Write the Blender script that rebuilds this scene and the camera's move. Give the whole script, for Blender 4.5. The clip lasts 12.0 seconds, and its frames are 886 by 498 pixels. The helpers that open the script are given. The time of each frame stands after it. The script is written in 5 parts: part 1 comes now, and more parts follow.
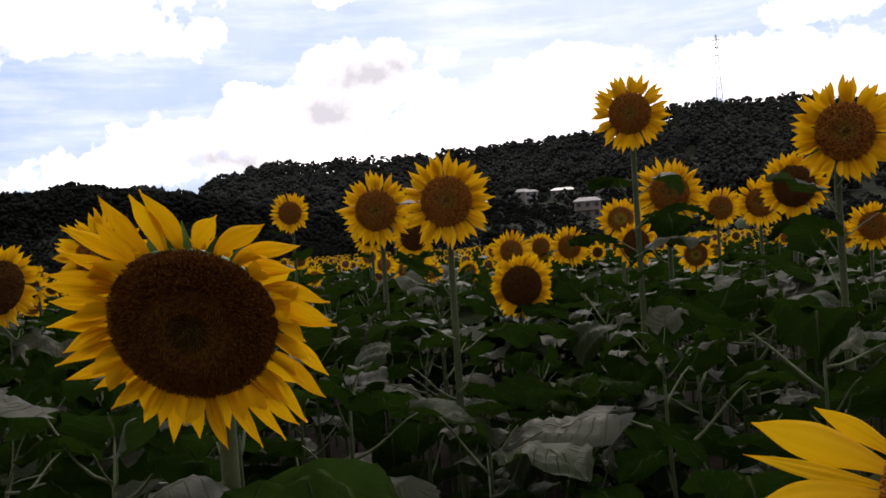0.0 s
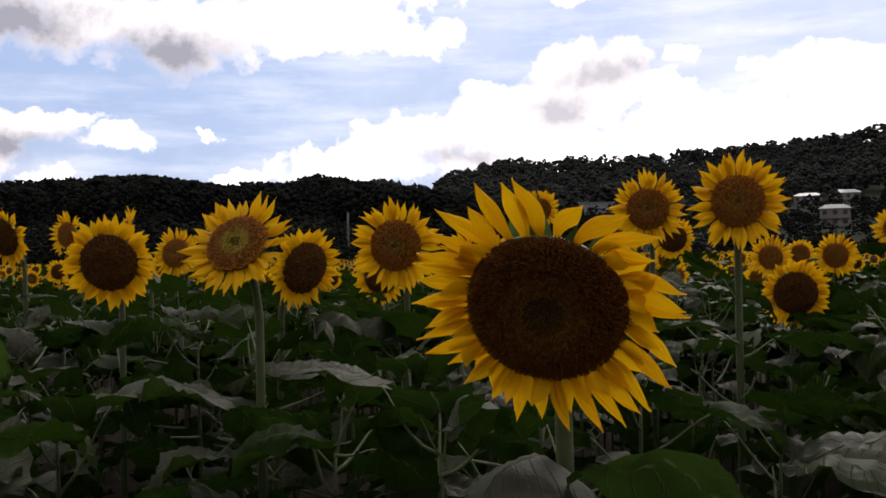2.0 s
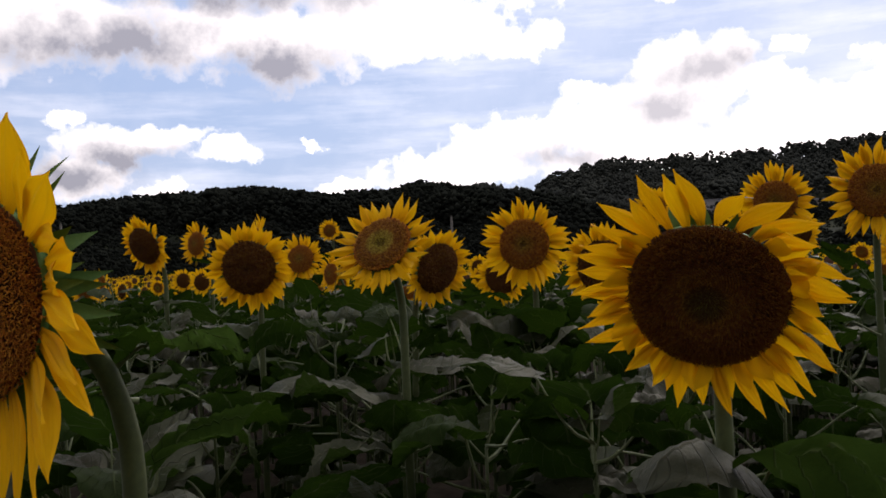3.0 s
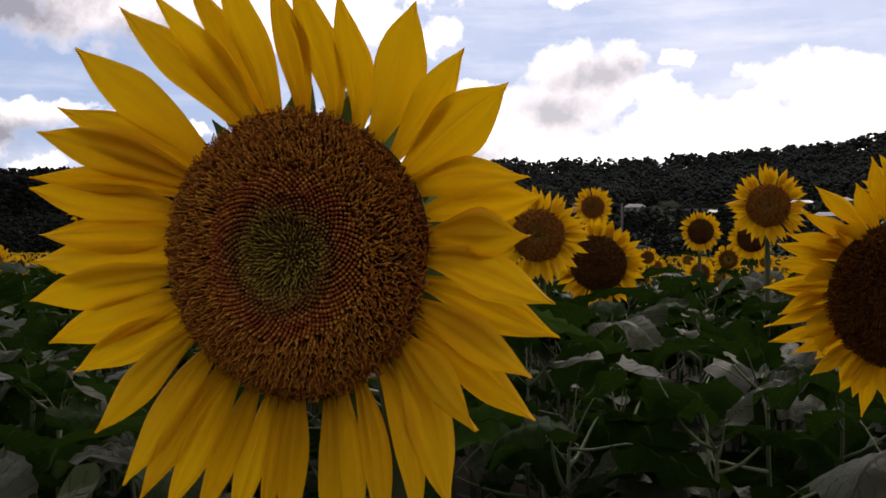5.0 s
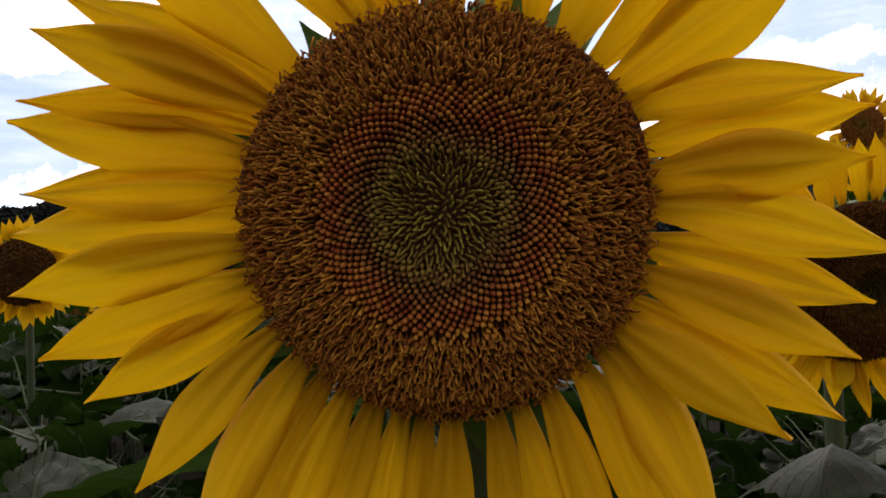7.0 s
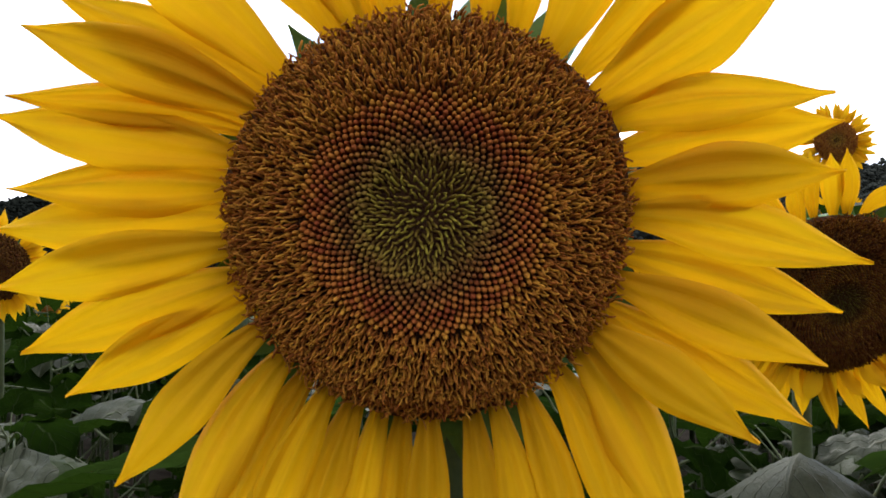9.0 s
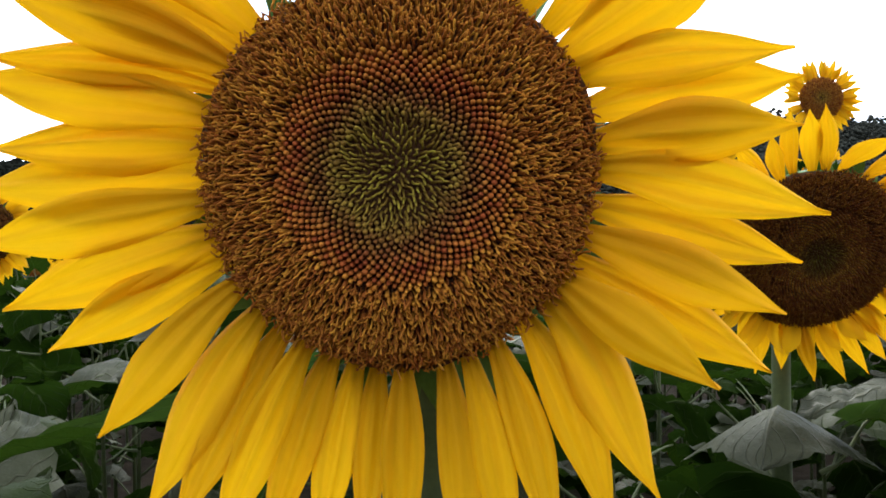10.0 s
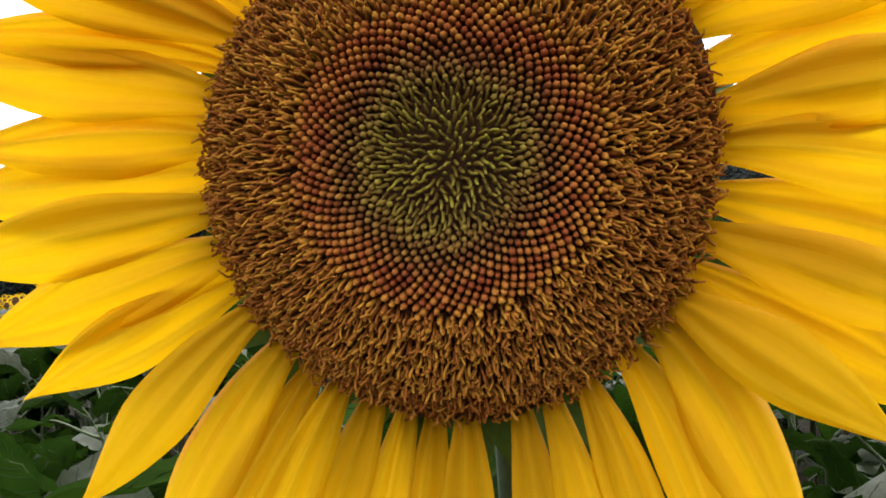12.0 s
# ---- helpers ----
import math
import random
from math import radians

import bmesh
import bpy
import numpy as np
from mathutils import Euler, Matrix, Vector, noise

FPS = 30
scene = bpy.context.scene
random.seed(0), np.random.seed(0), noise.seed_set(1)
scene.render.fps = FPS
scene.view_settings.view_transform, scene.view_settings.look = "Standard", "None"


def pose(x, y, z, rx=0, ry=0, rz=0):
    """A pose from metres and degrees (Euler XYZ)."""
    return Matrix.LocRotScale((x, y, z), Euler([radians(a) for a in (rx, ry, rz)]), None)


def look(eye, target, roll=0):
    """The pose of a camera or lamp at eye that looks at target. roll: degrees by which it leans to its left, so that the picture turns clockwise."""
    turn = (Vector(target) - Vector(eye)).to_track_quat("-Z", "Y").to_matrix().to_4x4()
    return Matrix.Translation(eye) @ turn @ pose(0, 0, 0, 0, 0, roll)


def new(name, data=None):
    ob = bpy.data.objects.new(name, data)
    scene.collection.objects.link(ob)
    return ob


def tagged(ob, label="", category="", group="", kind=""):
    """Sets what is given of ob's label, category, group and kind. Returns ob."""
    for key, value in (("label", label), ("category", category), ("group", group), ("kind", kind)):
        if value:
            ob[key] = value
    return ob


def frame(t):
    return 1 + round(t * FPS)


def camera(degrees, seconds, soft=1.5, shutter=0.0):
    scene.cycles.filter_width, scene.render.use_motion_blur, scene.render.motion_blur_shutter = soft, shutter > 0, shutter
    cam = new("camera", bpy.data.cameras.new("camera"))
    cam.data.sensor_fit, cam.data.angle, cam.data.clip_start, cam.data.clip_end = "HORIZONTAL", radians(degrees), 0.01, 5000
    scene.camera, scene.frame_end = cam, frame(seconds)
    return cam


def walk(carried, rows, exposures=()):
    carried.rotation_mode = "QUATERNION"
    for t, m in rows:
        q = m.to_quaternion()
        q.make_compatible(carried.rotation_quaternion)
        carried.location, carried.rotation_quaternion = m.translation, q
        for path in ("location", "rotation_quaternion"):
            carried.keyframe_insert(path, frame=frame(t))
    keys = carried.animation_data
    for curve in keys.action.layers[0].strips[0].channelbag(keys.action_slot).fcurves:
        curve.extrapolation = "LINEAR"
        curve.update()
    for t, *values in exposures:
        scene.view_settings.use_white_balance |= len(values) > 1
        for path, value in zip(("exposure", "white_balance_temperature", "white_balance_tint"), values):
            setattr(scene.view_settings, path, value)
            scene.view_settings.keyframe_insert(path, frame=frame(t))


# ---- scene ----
cam = camera(49.9, 12.0, soft=1.7)
PATH = [
    (0, (0.124, 0.05, 1.48), (0.155, 2.049, 1.478), -3.7),
    (0.5, (0.082, 0.046, 1.479), (-0.012, 2.044, 1.488), -2.2),
    (1, (0.043, 0.049, 1.476), (-0.173, 2.037, 1.486), -1.2),
    (1.5, (-0.016, 0.029, 1.473), (-0.356, 2.0, 1.481), -1.2),
    (2, (-0.04, 0.002, 1.476), (-0.48, 1.953, 1.491), -1.1),
    (2.5, (-0.064, -0.036, 1.481), (-0.619, 1.885, 1.519), -1.9),
    (3, (-0.105, -0.079, 1.464), (-0.753, 1.813, 1.493), -2.4),
    (3.5, (-0.293, -0.063, 1.466), (-0.883, 1.848, 1.475), -1.3),
    (3.7, (-0.365, -0.066, 1.462), (-0.938, 1.85, 1.47), -1.1),
    (5.3, (-0.527, 0.009, 1.445), (-0.93, 1.968, 1.458), 0.1),
    (5.5, (-0.528, 0.023, 1.433), (-0.95, 1.978, 1.45), -0.9),
    (6, (-0.604, 0.063, 1.437), (-0.942, 2.034, 1.456), -0.6),
    (6.5, (-0.711, 0.114, 1.432), (-0.837, 2.11, 1.46), -1.4),
    (7, (-0.755, 0.135, 1.422), (-0.689, 2.133, 1.483), -1.7),
    (9, (-0.758, 0.127, 1.421), (-0.64, 2.122, 1.491), -0.5),
    (9.5, (-0.753, 0.128, 1.418), (-0.626, 2.123, 1.443), -0.8),
    (10, (-0.751, 0.117, 1.418), (-0.612, 2.112, 1.406), -1.0),
    (10.5, (-0.742, 0.115, 1.417), (-0.637, 2.112, 1.383), -2.1),
    (11, (-0.732, 0.116, 1.415), (-0.682, 2.115, 1.413), -3.0),
    (11.5, (-0.732, 0.162, 1.417), (-0.758, 2.162, 1.46), -2.8),
    (12, (-0.729, 0.219, 1.41), (-0.829, 2.215, 1.472), -2.3),
]
walk(cam, [(t, look(eye, target, roll)) for t, eye, target, roll in PATH],
     exposures=[(0.0, 0.33, 6820, 14), (1.0, 0.21, 6840, 14), (2.5, 0.21, 6860, 14), (3.7, 0.12, 6900, 15), (5.5, 0.05, 6900, 15), (6.5, 0.05, 6900, 13), (7.0, 0.44, 6750, 12), (9.0, 1.25, 6400, 5), (9.7, 1.52, 6400, 3), (10.5, 1.72, 6350, 2), (11.4, 1.85, 6300, 1), (12.0, 1.92, 6500, 1)])

# ---- sky, sun ----
SUN_AZ, SUN_EL = 8.0, 34.0      # degrees to the right of the +y axis, degrees up


def math_node(nt, op, a, b=None, c=None, clamp=False):
    n = nt.nodes.new("ShaderNodeMath")
    n.operation, n.use_clamp = op, clamp
    for i, v in enumerate((a, b, c)):
        if v is None:
            continue
        if isinstance(v, (int, float)):
            n.inputs[i].default_value = v
        else:
            nt.links.new(v, n.inputs[i])
    return n.outputs[0]


def noise_node(nt, vec, scale, detail=4.0, rough=0.55, dist=0.0):
    n = nt.nodes.new("ShaderNodeTexNoise")
    n.inputs["Scale"].default_value = scale
    n.inputs["Detail"].default_value = detail
    n.inputs["Roughness"].default_value = rough
    n.inputs["Distortion"].default_value = dist
    if vec is not None:
        nt.links.new(vec, n.inputs["Vector"])
    return n


def ramp_node(nt, fac, stops):
    n = nt.nodes.new("ShaderNodeValToRGB")
    el = n.color_ramp.elements
    while len(el) < len(stops):
        el.new(0.5)
    for e, (p, c) in zip(el, stops):
        e.position = p
        e.color = (*c, 1) if len(c) == 3 else c
    nt.links.new(fac, n.inputs[0])
    return n.outputs[0]


def mix_node(nt, fac, a, b, blend="MIX"):
    n = nt.nodes.new("ShaderNodeMix")
    n.data_type, n.blend_type = "RGBA", blend
    for sock, v in ((n.inputs[0], fac), (n.inputs[6], a), (n.inputs[7], b)):
        if isinstance(v, (int, float)):
            sock.default_value = v
        elif isinstance(v, tuple):
            sock.default_value = (*v, 1)
        else:
            nt.links.new(v, sock)
    return n.outputs[2]


# cumulus masses: azimuth, elevation, half width, half height, in degrees
CLOUDS_A = [(-39.0, 13.7, 6.0, 2.5), (-33.0, 13.6, 6.0, 2.3), (-27.5, 13.1, 5.5, 2.2), (-22.5, 13.8, 5.0, 2.5), (-17.5, 13.8, 4.0, 2.1), (-14.0, 13.2, 2.4, 1.3),
            (-24.0, 16.8, 14.0, 2.6), (-41.0, 14.5, 8.0, 3.2), (-37.2, 7.4, 3.6, 1.2), (-35.0, 8.0, 3.2, 0.6), (-39.8, 5.6, 2.6, 1.3),
            (-31.2, 7.0, 2.3, 0.75), (-34.9, 4.9, 2.6, 0.6), (-40.5, 8.8, 1.3, 0.6), (-26.2, 7.5, 0.8, 0.3)]
CLOUDS_B = [(-4.2, 9.6, 4.2, 2.3), (-5.1, 11.0, 2.2, 1.3), (-1.8, 11.0, 2.0, 1.3), (-9.3, 10.0, 2.2, 0.7), (0.8, 9.2, 2.4, 1.4), (2.1, 11.7, 1.5, 0.75),
            (-7.6, 7.8, 6.5, 1.8), (-13.7, 7.1, 4.5, 1.8), (-20.2, 5.8, 3.1, 0.9), (-24.8, 5.1, 2.8, 0.6), (-16.8, 5.4, 5.2, 1.4),
            (-5.3, 6.2, 8.6, 2.4), (4.4, 7.2, 8.6, 2.6), (9.5, 10.0, 4.2, 1.5), (12.2, 7.6, 6.9, 2.4), (-4.5, 14.8, 1.6, 0.7),
            (20.1, 9.6, 6.2, 1.5), (24.1, 11.9, 3.8, 1.1), (24.0, 8.0, 8.0, 2.0)]
GREY = [(-38.2, 12.9, 7.5, 1.9), (-28.7, 12.0, 4.2, 1.5), (-31.0, 16.2, 9.0, 1.5), (-37.2, 6.7, 2.8, 0.9), (-40.5, 5.6, 2.4, 0.9)]
PALE_GREY = [(-3.5, 10.3, 3.0, 1.1), (-1.4, 10.6, 1.8, 1.0), (-5.3, 8.5, 2.3, 1.4), (-12.0, 6.1, 4.2, 0.9)]


def make_world():
    world = bpy.data.worlds.new("sky")
    scene.world = world
    world.use_nodes = True
    nt = world.node_tree
    nt.nodes.clear()
    out = nt.nodes.new("ShaderNodeOutputWorld")
    bg = nt.nodes.new("ShaderNodeBackground")
    sky = nt.nodes.new("ShaderNodeTexSky")
    sky.sky_type, sky.sun_disc = "NISHITA", False
    sky.sun_elevation, sky.sun_rotation = radians(SUN_EL), radians(SUN_AZ)
    sky.dust_density = 1.5
    tc = nt.nodes.new("ShaderNodeTexCoord")
    sep = nt.nodes.new("ShaderNodeSeparateXYZ")
    nt.links.new(tc.outputs["Generated"], sep.inputs[0])
    x, y, z = sep.outputs
    az = math_node(nt, "MULTIPLY", math_node(nt, "ARCTAN2", x, y), 57.29578)
    el = math_node(nt, "MULTIPLY", math_node(nt, "ARCSINE", z), 57.29578)
    big = noise_node(nt, tc.outputs["Generated"], 22.0, 9.0, 0.62)
    wisp = noise_node(nt, tc.outputs["Generated"], 5.0, 7.0, 0.6)
    fluff = noise_node(nt, tc.outputs["Generated"], 75.0, 6.0, 0.6)
    nb = math_node(nt, "SUBTRACT", math_node(nt, "MULTIPLY_ADD", fluff.outputs[0], 0.28, math_node(nt, "MULTIPLY", big.outputs[0], 0.85)), 0.565)

    bend = noise_node(nt, tc.outputs["Generated"], 13.0, 6.0, 0.62)
    split = nt.nodes.new("ShaderNodeSeparateXYZ")
    nt.links.new(bend.outputs["Color"], split.inputs[0])
    az = math_node(nt, "MULTIPLY_ADD", math_node(nt, "SUBTRACT", split.outputs[0], 0.5), 6.0, az)
    el = math_node(nt, "MULTIPLY_ADD", math_node(nt, "SUBTRACT", split.outputs[1], 0.5), 3.4, el)

    def blobs(rows):
        best = None
        for a0, e0, ra, re in rows:
            da = math_node(nt, "MULTIPLY", math_node(nt, "SUBTRACT", az, a0), 1.0 / ra)
            de = math_node(nt, "MULTIPLY", math_node(nt, "SUBTRACT", el, e0), 1.0 / re)
            d = math_node(nt, "SQRT", math_node(nt, "MULTIPLY_ADD", da, da, math_node(nt, "MULTIPLY", de, de)))
            v = math_node(nt, "SUBTRACT", 1.0, d)
            best = v if best is None else math_node(nt, "SMOOTH_MAX", best, v, 0.15)
        return best

    mass = math_node(nt, "MAXIMUM", blobs(CLOUDS_A), blobs(CLOUDS_B))
    # away from these, scattered cumulus all round the sky
    side = math_node(nt, "MULTIPLY_ADD", math_node(nt, "ABSOLUTE", math_node(nt, "ADD", az, 8.0)), 0.06, -2.4, clamp=True)
    high = math_node(nt, "MULTIPLY_ADD", el, 0.12, -2.0, clamp=True)
    else_ = math_node(nt, "MAXIMUM", side, high)
    scattered = math_node(nt, "MULTIPLY_ADD", wisp.outputs[0], 5.0, -2.2)
    gen = math_node(nt, "ADD", math_node(nt, "MULTIPLY", scattered, else_), math_node(nt, "MULTIPLY_ADD", else_, 2.0, -2.0))
    mass = math_node(nt, "MAXIMUM", mass, gen)
    puffs = nt.nodes.new("ShaderNodeTexVoronoi")
    puffs.feature, puffs.inputs["Scale"].default_value = "SMOOTH_F1", 34.0
    nt.links.new(tc.outputs["Generated"], puffs.inputs["Vector"])
    bulge = math_node(nt, "SUBTRACT", 0.42, puffs.outputs["Distance"])
    m = math_node(nt, "ADD", math_node(nt, "MULTIPLY_ADD", nb, 2.0, mass), math_node(nt, "MULTIPLY", bulge, 0.7))
    cover = math_node(nt, "MULTIPLY_ADD", m, 2.0, 0.16, clamp=True)
    veil = math_node(nt, "MULTIPLY_ADD", wisp.outputs[0], 2.4, -1.05, clamp=True)
    flat_map = nt.nodes.new("ShaderNodeMapping")
    flat_map.inputs["Scale"].default_value = (1.0, 1.0, 7.0)
    nt.links.new(tc.outputs["Generated"], flat_map.inputs[0])
    streaks = noise_node(nt, flat_map.outputs[0], 7.0, 6.0, 0.6)
    high_veil = math_node(nt, "MULTIPLY_ADD", streaks.outputs[0], 2.6, -1.15, clamp=True)
    veil = math_node(nt, "ADD", math_node(nt, "MULTIPLY", veil, 0.24), math_node(nt, "MULTIPLY", high_veil, 0.28))
    cover = math_node(nt, "MAXIMUM", cover, veil)
    grey = math_node(nt, "MULTIPLY_ADD", nb, 2.0, blobs(GREY))
    grey = math_node(nt, "MULTIPLY_ADD", grey, 0.62, 0.50, clamp=True)
    pale = math_node(nt, "MULTIPLY_ADD", nb, 2.0, blobs(PALE_GREY))
    pale = math_node(nt, "MULTIPLY_ADD", pale, 0.60, 0.46, clamp=True)
    grey = math_node(nt, "MAXIMUM", grey, math_node(nt, "MULTIPLY", pale, 0.80))
    white = mix_node(nt, grey, (1.55, 1.51, 1.55), (0.365, 0.375, 0.455))
    blue = mix_node(nt, 1.0, sky.outputs[0], (SKY_GAIN, SKY_GAIN, SKY_GAIN), "MULTIPLY")
    blue = mix_node(nt, 0.8, blue, (0.37, 0.515, 0.83))
    col = mix_node(nt, cover, blue, white)
    # the sky is brightest round the veiled sun and dims away from it
    dot = nt.nodes.new("ShaderNodeVectorMath")
    dot.operation = "DOT_PRODUCT"
    nt.links.new(tc.outputs["Generated"], dot.inputs[0])
    dot.inputs[1].default_value = (math.sin(radians(SUN_AZ)) * math.cos(radians(SUN_EL)), math.cos(radians(SUN_AZ)) * math.cos(radians(SUN_EL)), math.sin(radians(SUN_EL)))
    near_sun = nt.nodes.new("ShaderNodeMapRange")
    near_sun.interpolation_type = "SMOOTHSTEP"
    for k, v in ((1, 0.0), (2, 0.75), (3, 0.40), (4, 1.0)):
        near_sun.inputs[k].default_value = v
    nt.links.new(dot.outputs["Value"], near_sun.inputs[0])
    nt.links.new(near_sun.outputs[0], bg.inputs[1])
    nt.links.new(col, bg.inputs[0])
    nt.links.new(bg.outputs[0], out.inputs[0])
    world.cycles.sampling_method = "MANUAL"
    world.cycles.sample_map_resolution = 1024


SKY_GAIN = 0.09
make_world()
lamp = bpy.data.lights.new("sun", "SUN")
lamp.energy, lamp.angle, lamp.color = 0.7, radians(15.0), (1.0, 0.95, 0.86)
sun = new("sun", lamp)
sa, se = radians(SUN_AZ), radians(SUN_EL)
sun.matrix_world = look((0, 0, 50), Vector((0, 0, 50)) - Vector((math.sin(sa) * math.cos(se), math.cos(sa) * math.cos(se), math.sin(se))))


# ---- materials ----
def material(name):
    m = bpy.data.materials.new(name)
    m.use_nodes = True
    nt = m.node_tree
    return m, nt, nt.nodes["Principled BSDF"], nt.nodes["Material Output"]


def bump(nt, bsdf, height, strength, dist):
    b = nt.nodes.new("ShaderNodeBump")
    b.inputs["Strength"].default_value, b.inputs["Distance"].default_value = strength, dist
    nt.links.new(height, b.inputs["Height"])
    nt.links.new(b.outputs[0], bsdf.inputs["Normal"])


def thin(nt, bsdf, out, colour, share):
    """Let light through a thin leaf or petal."""
    tr = nt.nodes.new("ShaderNodeBsdfTranslucent")
    if isinstance(colour, tuple):
        tr.inputs[0].default_value = (*colour, 1)
    else:
        nt.links.new(colour, tr.inputs[0])
    mx = nt.nodes.new("ShaderNodeMixShader")
    mx.inputs[0].default_value = share
    nt.links.new(bsdf.outputs[0], mx.inputs[1])
    nt.links.new(tr.outputs[0], mx.inputs[2])
    nt.links.new(mx.outputs[0], out.inputs[0])


def petal_material():
    m, nt, b, out = material("petal_yellow")
    uv = nt.nodes.new("ShaderNodeUVMap")
    sep = nt.nodes.new("ShaderNodeSeparateXYZ")
    nt.links.new(uv.outputs[0], sep.inputs[0])
    info = nt.nodes.new("ShaderNodeObjectInfo")
    mp = nt.nodes.new("ShaderNodeMapping")
    mp.inputs["Scale"].default_value = (26, 1.6, 1)
    nt.links.new(uv.outputs[0], mp.inputs[0])
    off = nt.nodes.new("ShaderNodeVectorMath")
    nt.links.new(mp.outputs[0], off.inputs[0])
    nt.links.new(info.outputs["Random"], off.inputs[1])
    streak = noise_node(nt, off.outputs[0], 1.0, 4.0, 0.6)
    blotch = noise_node(nt, uv.outputs[0], 3.5, 3.0)
    base = ramp_node(nt, sep.outputs[1], [(0.0, (0.62, 0.29, 0.003)), (0.22, (0.74, 0.39, 0.004)), (0.6, (0.83, 0.475, 0.005)), (1.0, (0.85, 0.49, 0.006))])
    dark = mix_node(nt, 1.0, base, (0.91, 0.85, 0.7), "MULTIPLY")
    k = math_node(nt, "MULTIPLY_ADD", streak.outputs[0], 1.2, -0.42, clamp=True)
    col = mix_node(nt, k, base, dark)
    col = mix_node(nt, math_node(nt, "MULTIPLY", blotch.outputs[0], 0.2), col, (0.80, 0.42, 0.01))
    hue = nt.nodes.new("ShaderNodeHueSaturation")
    nt.links.new(math_node(nt, "MULTIPLY_ADD", info.outputs["Random"], 0.008, 0.494), hue.inputs["Hue"])
    nt.links.new(math_node(nt, "MULTIPLY_ADD", info.outputs["Random"], 0.16, 0.9), hue.inputs["Value"])
    nt.links.new(col, hue.inputs["Color"])
    nt.links.new(hue.outputs[0], b.inputs["Base Color"])
    b.inputs["Roughness"].default_value = 0.6
    b.inputs["Specular IOR Level"].default_value = 0.1
    bump(nt, b, streak.outputs[0], 0.28, 0.002)
    thin(nt, b, out, hue.outputs[0], 0.36)
    return m


def leaf_material(name, green, dust_sheen_tone, dust_sheen_min=0.0, fresh=False):
    """A ribbed blade: dark green, and on some leaves greyed by dustiness, hair and a painted sky sheen."""
    m, nt, b, out = material(name)
    uv = nt.nodes.new("ShaderNodeUVMap")
    sep = nt.nodes.new("ShaderNodeSeparateXYZ")
    nt.links.new(uv.outputs[0], sep.inputs[0])
    u = math_node(nt, "ABSOLUTE", math_node(nt, "SUBTRACT", sep.outputs[0], 0.5))
    mid = math_node(nt, "SUBTRACT", 1.0, math_node(nt, "MULTIPLY", u, 34.0), clamp=True)
    side = math_node(nt, "FRACT", math_node(nt, "MULTIPLY", math_node(nt, "MULTIPLY_ADD", u, -0.75, sep.outputs[1]), 7.0))
    side = math_node(nt, "SUBTRACT", 1.0, math_node(nt, "MULTIPLY", math_node(nt, "ABSOLUTE", math_node(nt, "SUBTRACT", side, 0.5)), 16.0), clamp=True)
    vein = math_node(nt, "MAXIMUM", mid, math_node(nt, "MULTIPLY", side, 0.6))
    info = nt.nodes.new("ShaderNodeObjectInfo")
    geo = nt.nodes.new("ShaderNodeNewGeometry")
    rnd = math_node(nt, "FRACT", math_node(nt, "ADD", info.outputs["Random"], geo.outputs["Random Per Island"]))
    tex = nt.nodes.new("ShaderNodeTexCoord")
    big = noise_node(nt, tex.outputs["Object"], 14.0, 4.0)
    fine = noise_node(nt, tex.outputs["Object"], 160.0, 4.0, 0.7)
    blotch = noise_node(nt, tex.outputs["Object"], 30.0, 5.0, 0.65)
    col = ramp_node(nt, big.outputs[0], [(0.3, tuple(0.6 * c for c in green)), (0.7, green)])
    # leaves picked at random are greyed, standing in for sky sheen on their tops
    bloom = math_node(nt, "MAXIMUM", math_node(nt, "MULTIPLY_ADD", rnd, 4.0, -2.75, clamp=True), dust_sheen_min)
    bloom = math_node(nt, "MULTIPLY", bloom, 0.0 if fresh else 1.0)
    patchy = math_node(nt, "MULTIPLY_ADD", blotch.outputs[0], 1.3, math_node(nt, "MULTIPLY_ADD", fine.outputs[0], 0.5, -0.25), clamp=True)
    dust_sheen = math_node(nt, "MULTIPLY", bloom, patchy)
    col = mix_node(nt, dust_sheen, col, dust_sheen_tone)
    col = mix_node(nt, math_node(nt, "MULTIPLY", vein, 0.4), col, (0.19, 0.185, 0.13) if dust_sheen_min else (0.085, 0.11, 0.045))
    hue = nt.nodes.new("ShaderNodeHueSaturation")
    nt.links.new(math_node(nt, "MULTIPLY_ADD", rnd, 0.6, 0.7), hue.inputs["Value"])
    nt.links.new(col, hue.inputs["Color"])
    nt.links.new(hue.outputs[0], b.inputs["Base Color"])
    nt.links.new(math_node(nt, "MULTIPLY_ADD", big.outputs[0], 0.25, 0.36), b.inputs["Roughness"])
    nt.links.new(math_node(nt, "MULTIPLY_ADD", bloom, 0.09, 0.0), b.inputs["Specular IOR Level"])
    h = math_node(nt, "MULTIPLY_ADD", fine.outputs[0], 0.35, math_node(nt, "MULTIPLY", vein, -0.8))
    bump(nt, b, h, 1.0, 0.005)
    thin(nt, b, out, (0.040, 0.085, 0.008), 0.16)
    return m


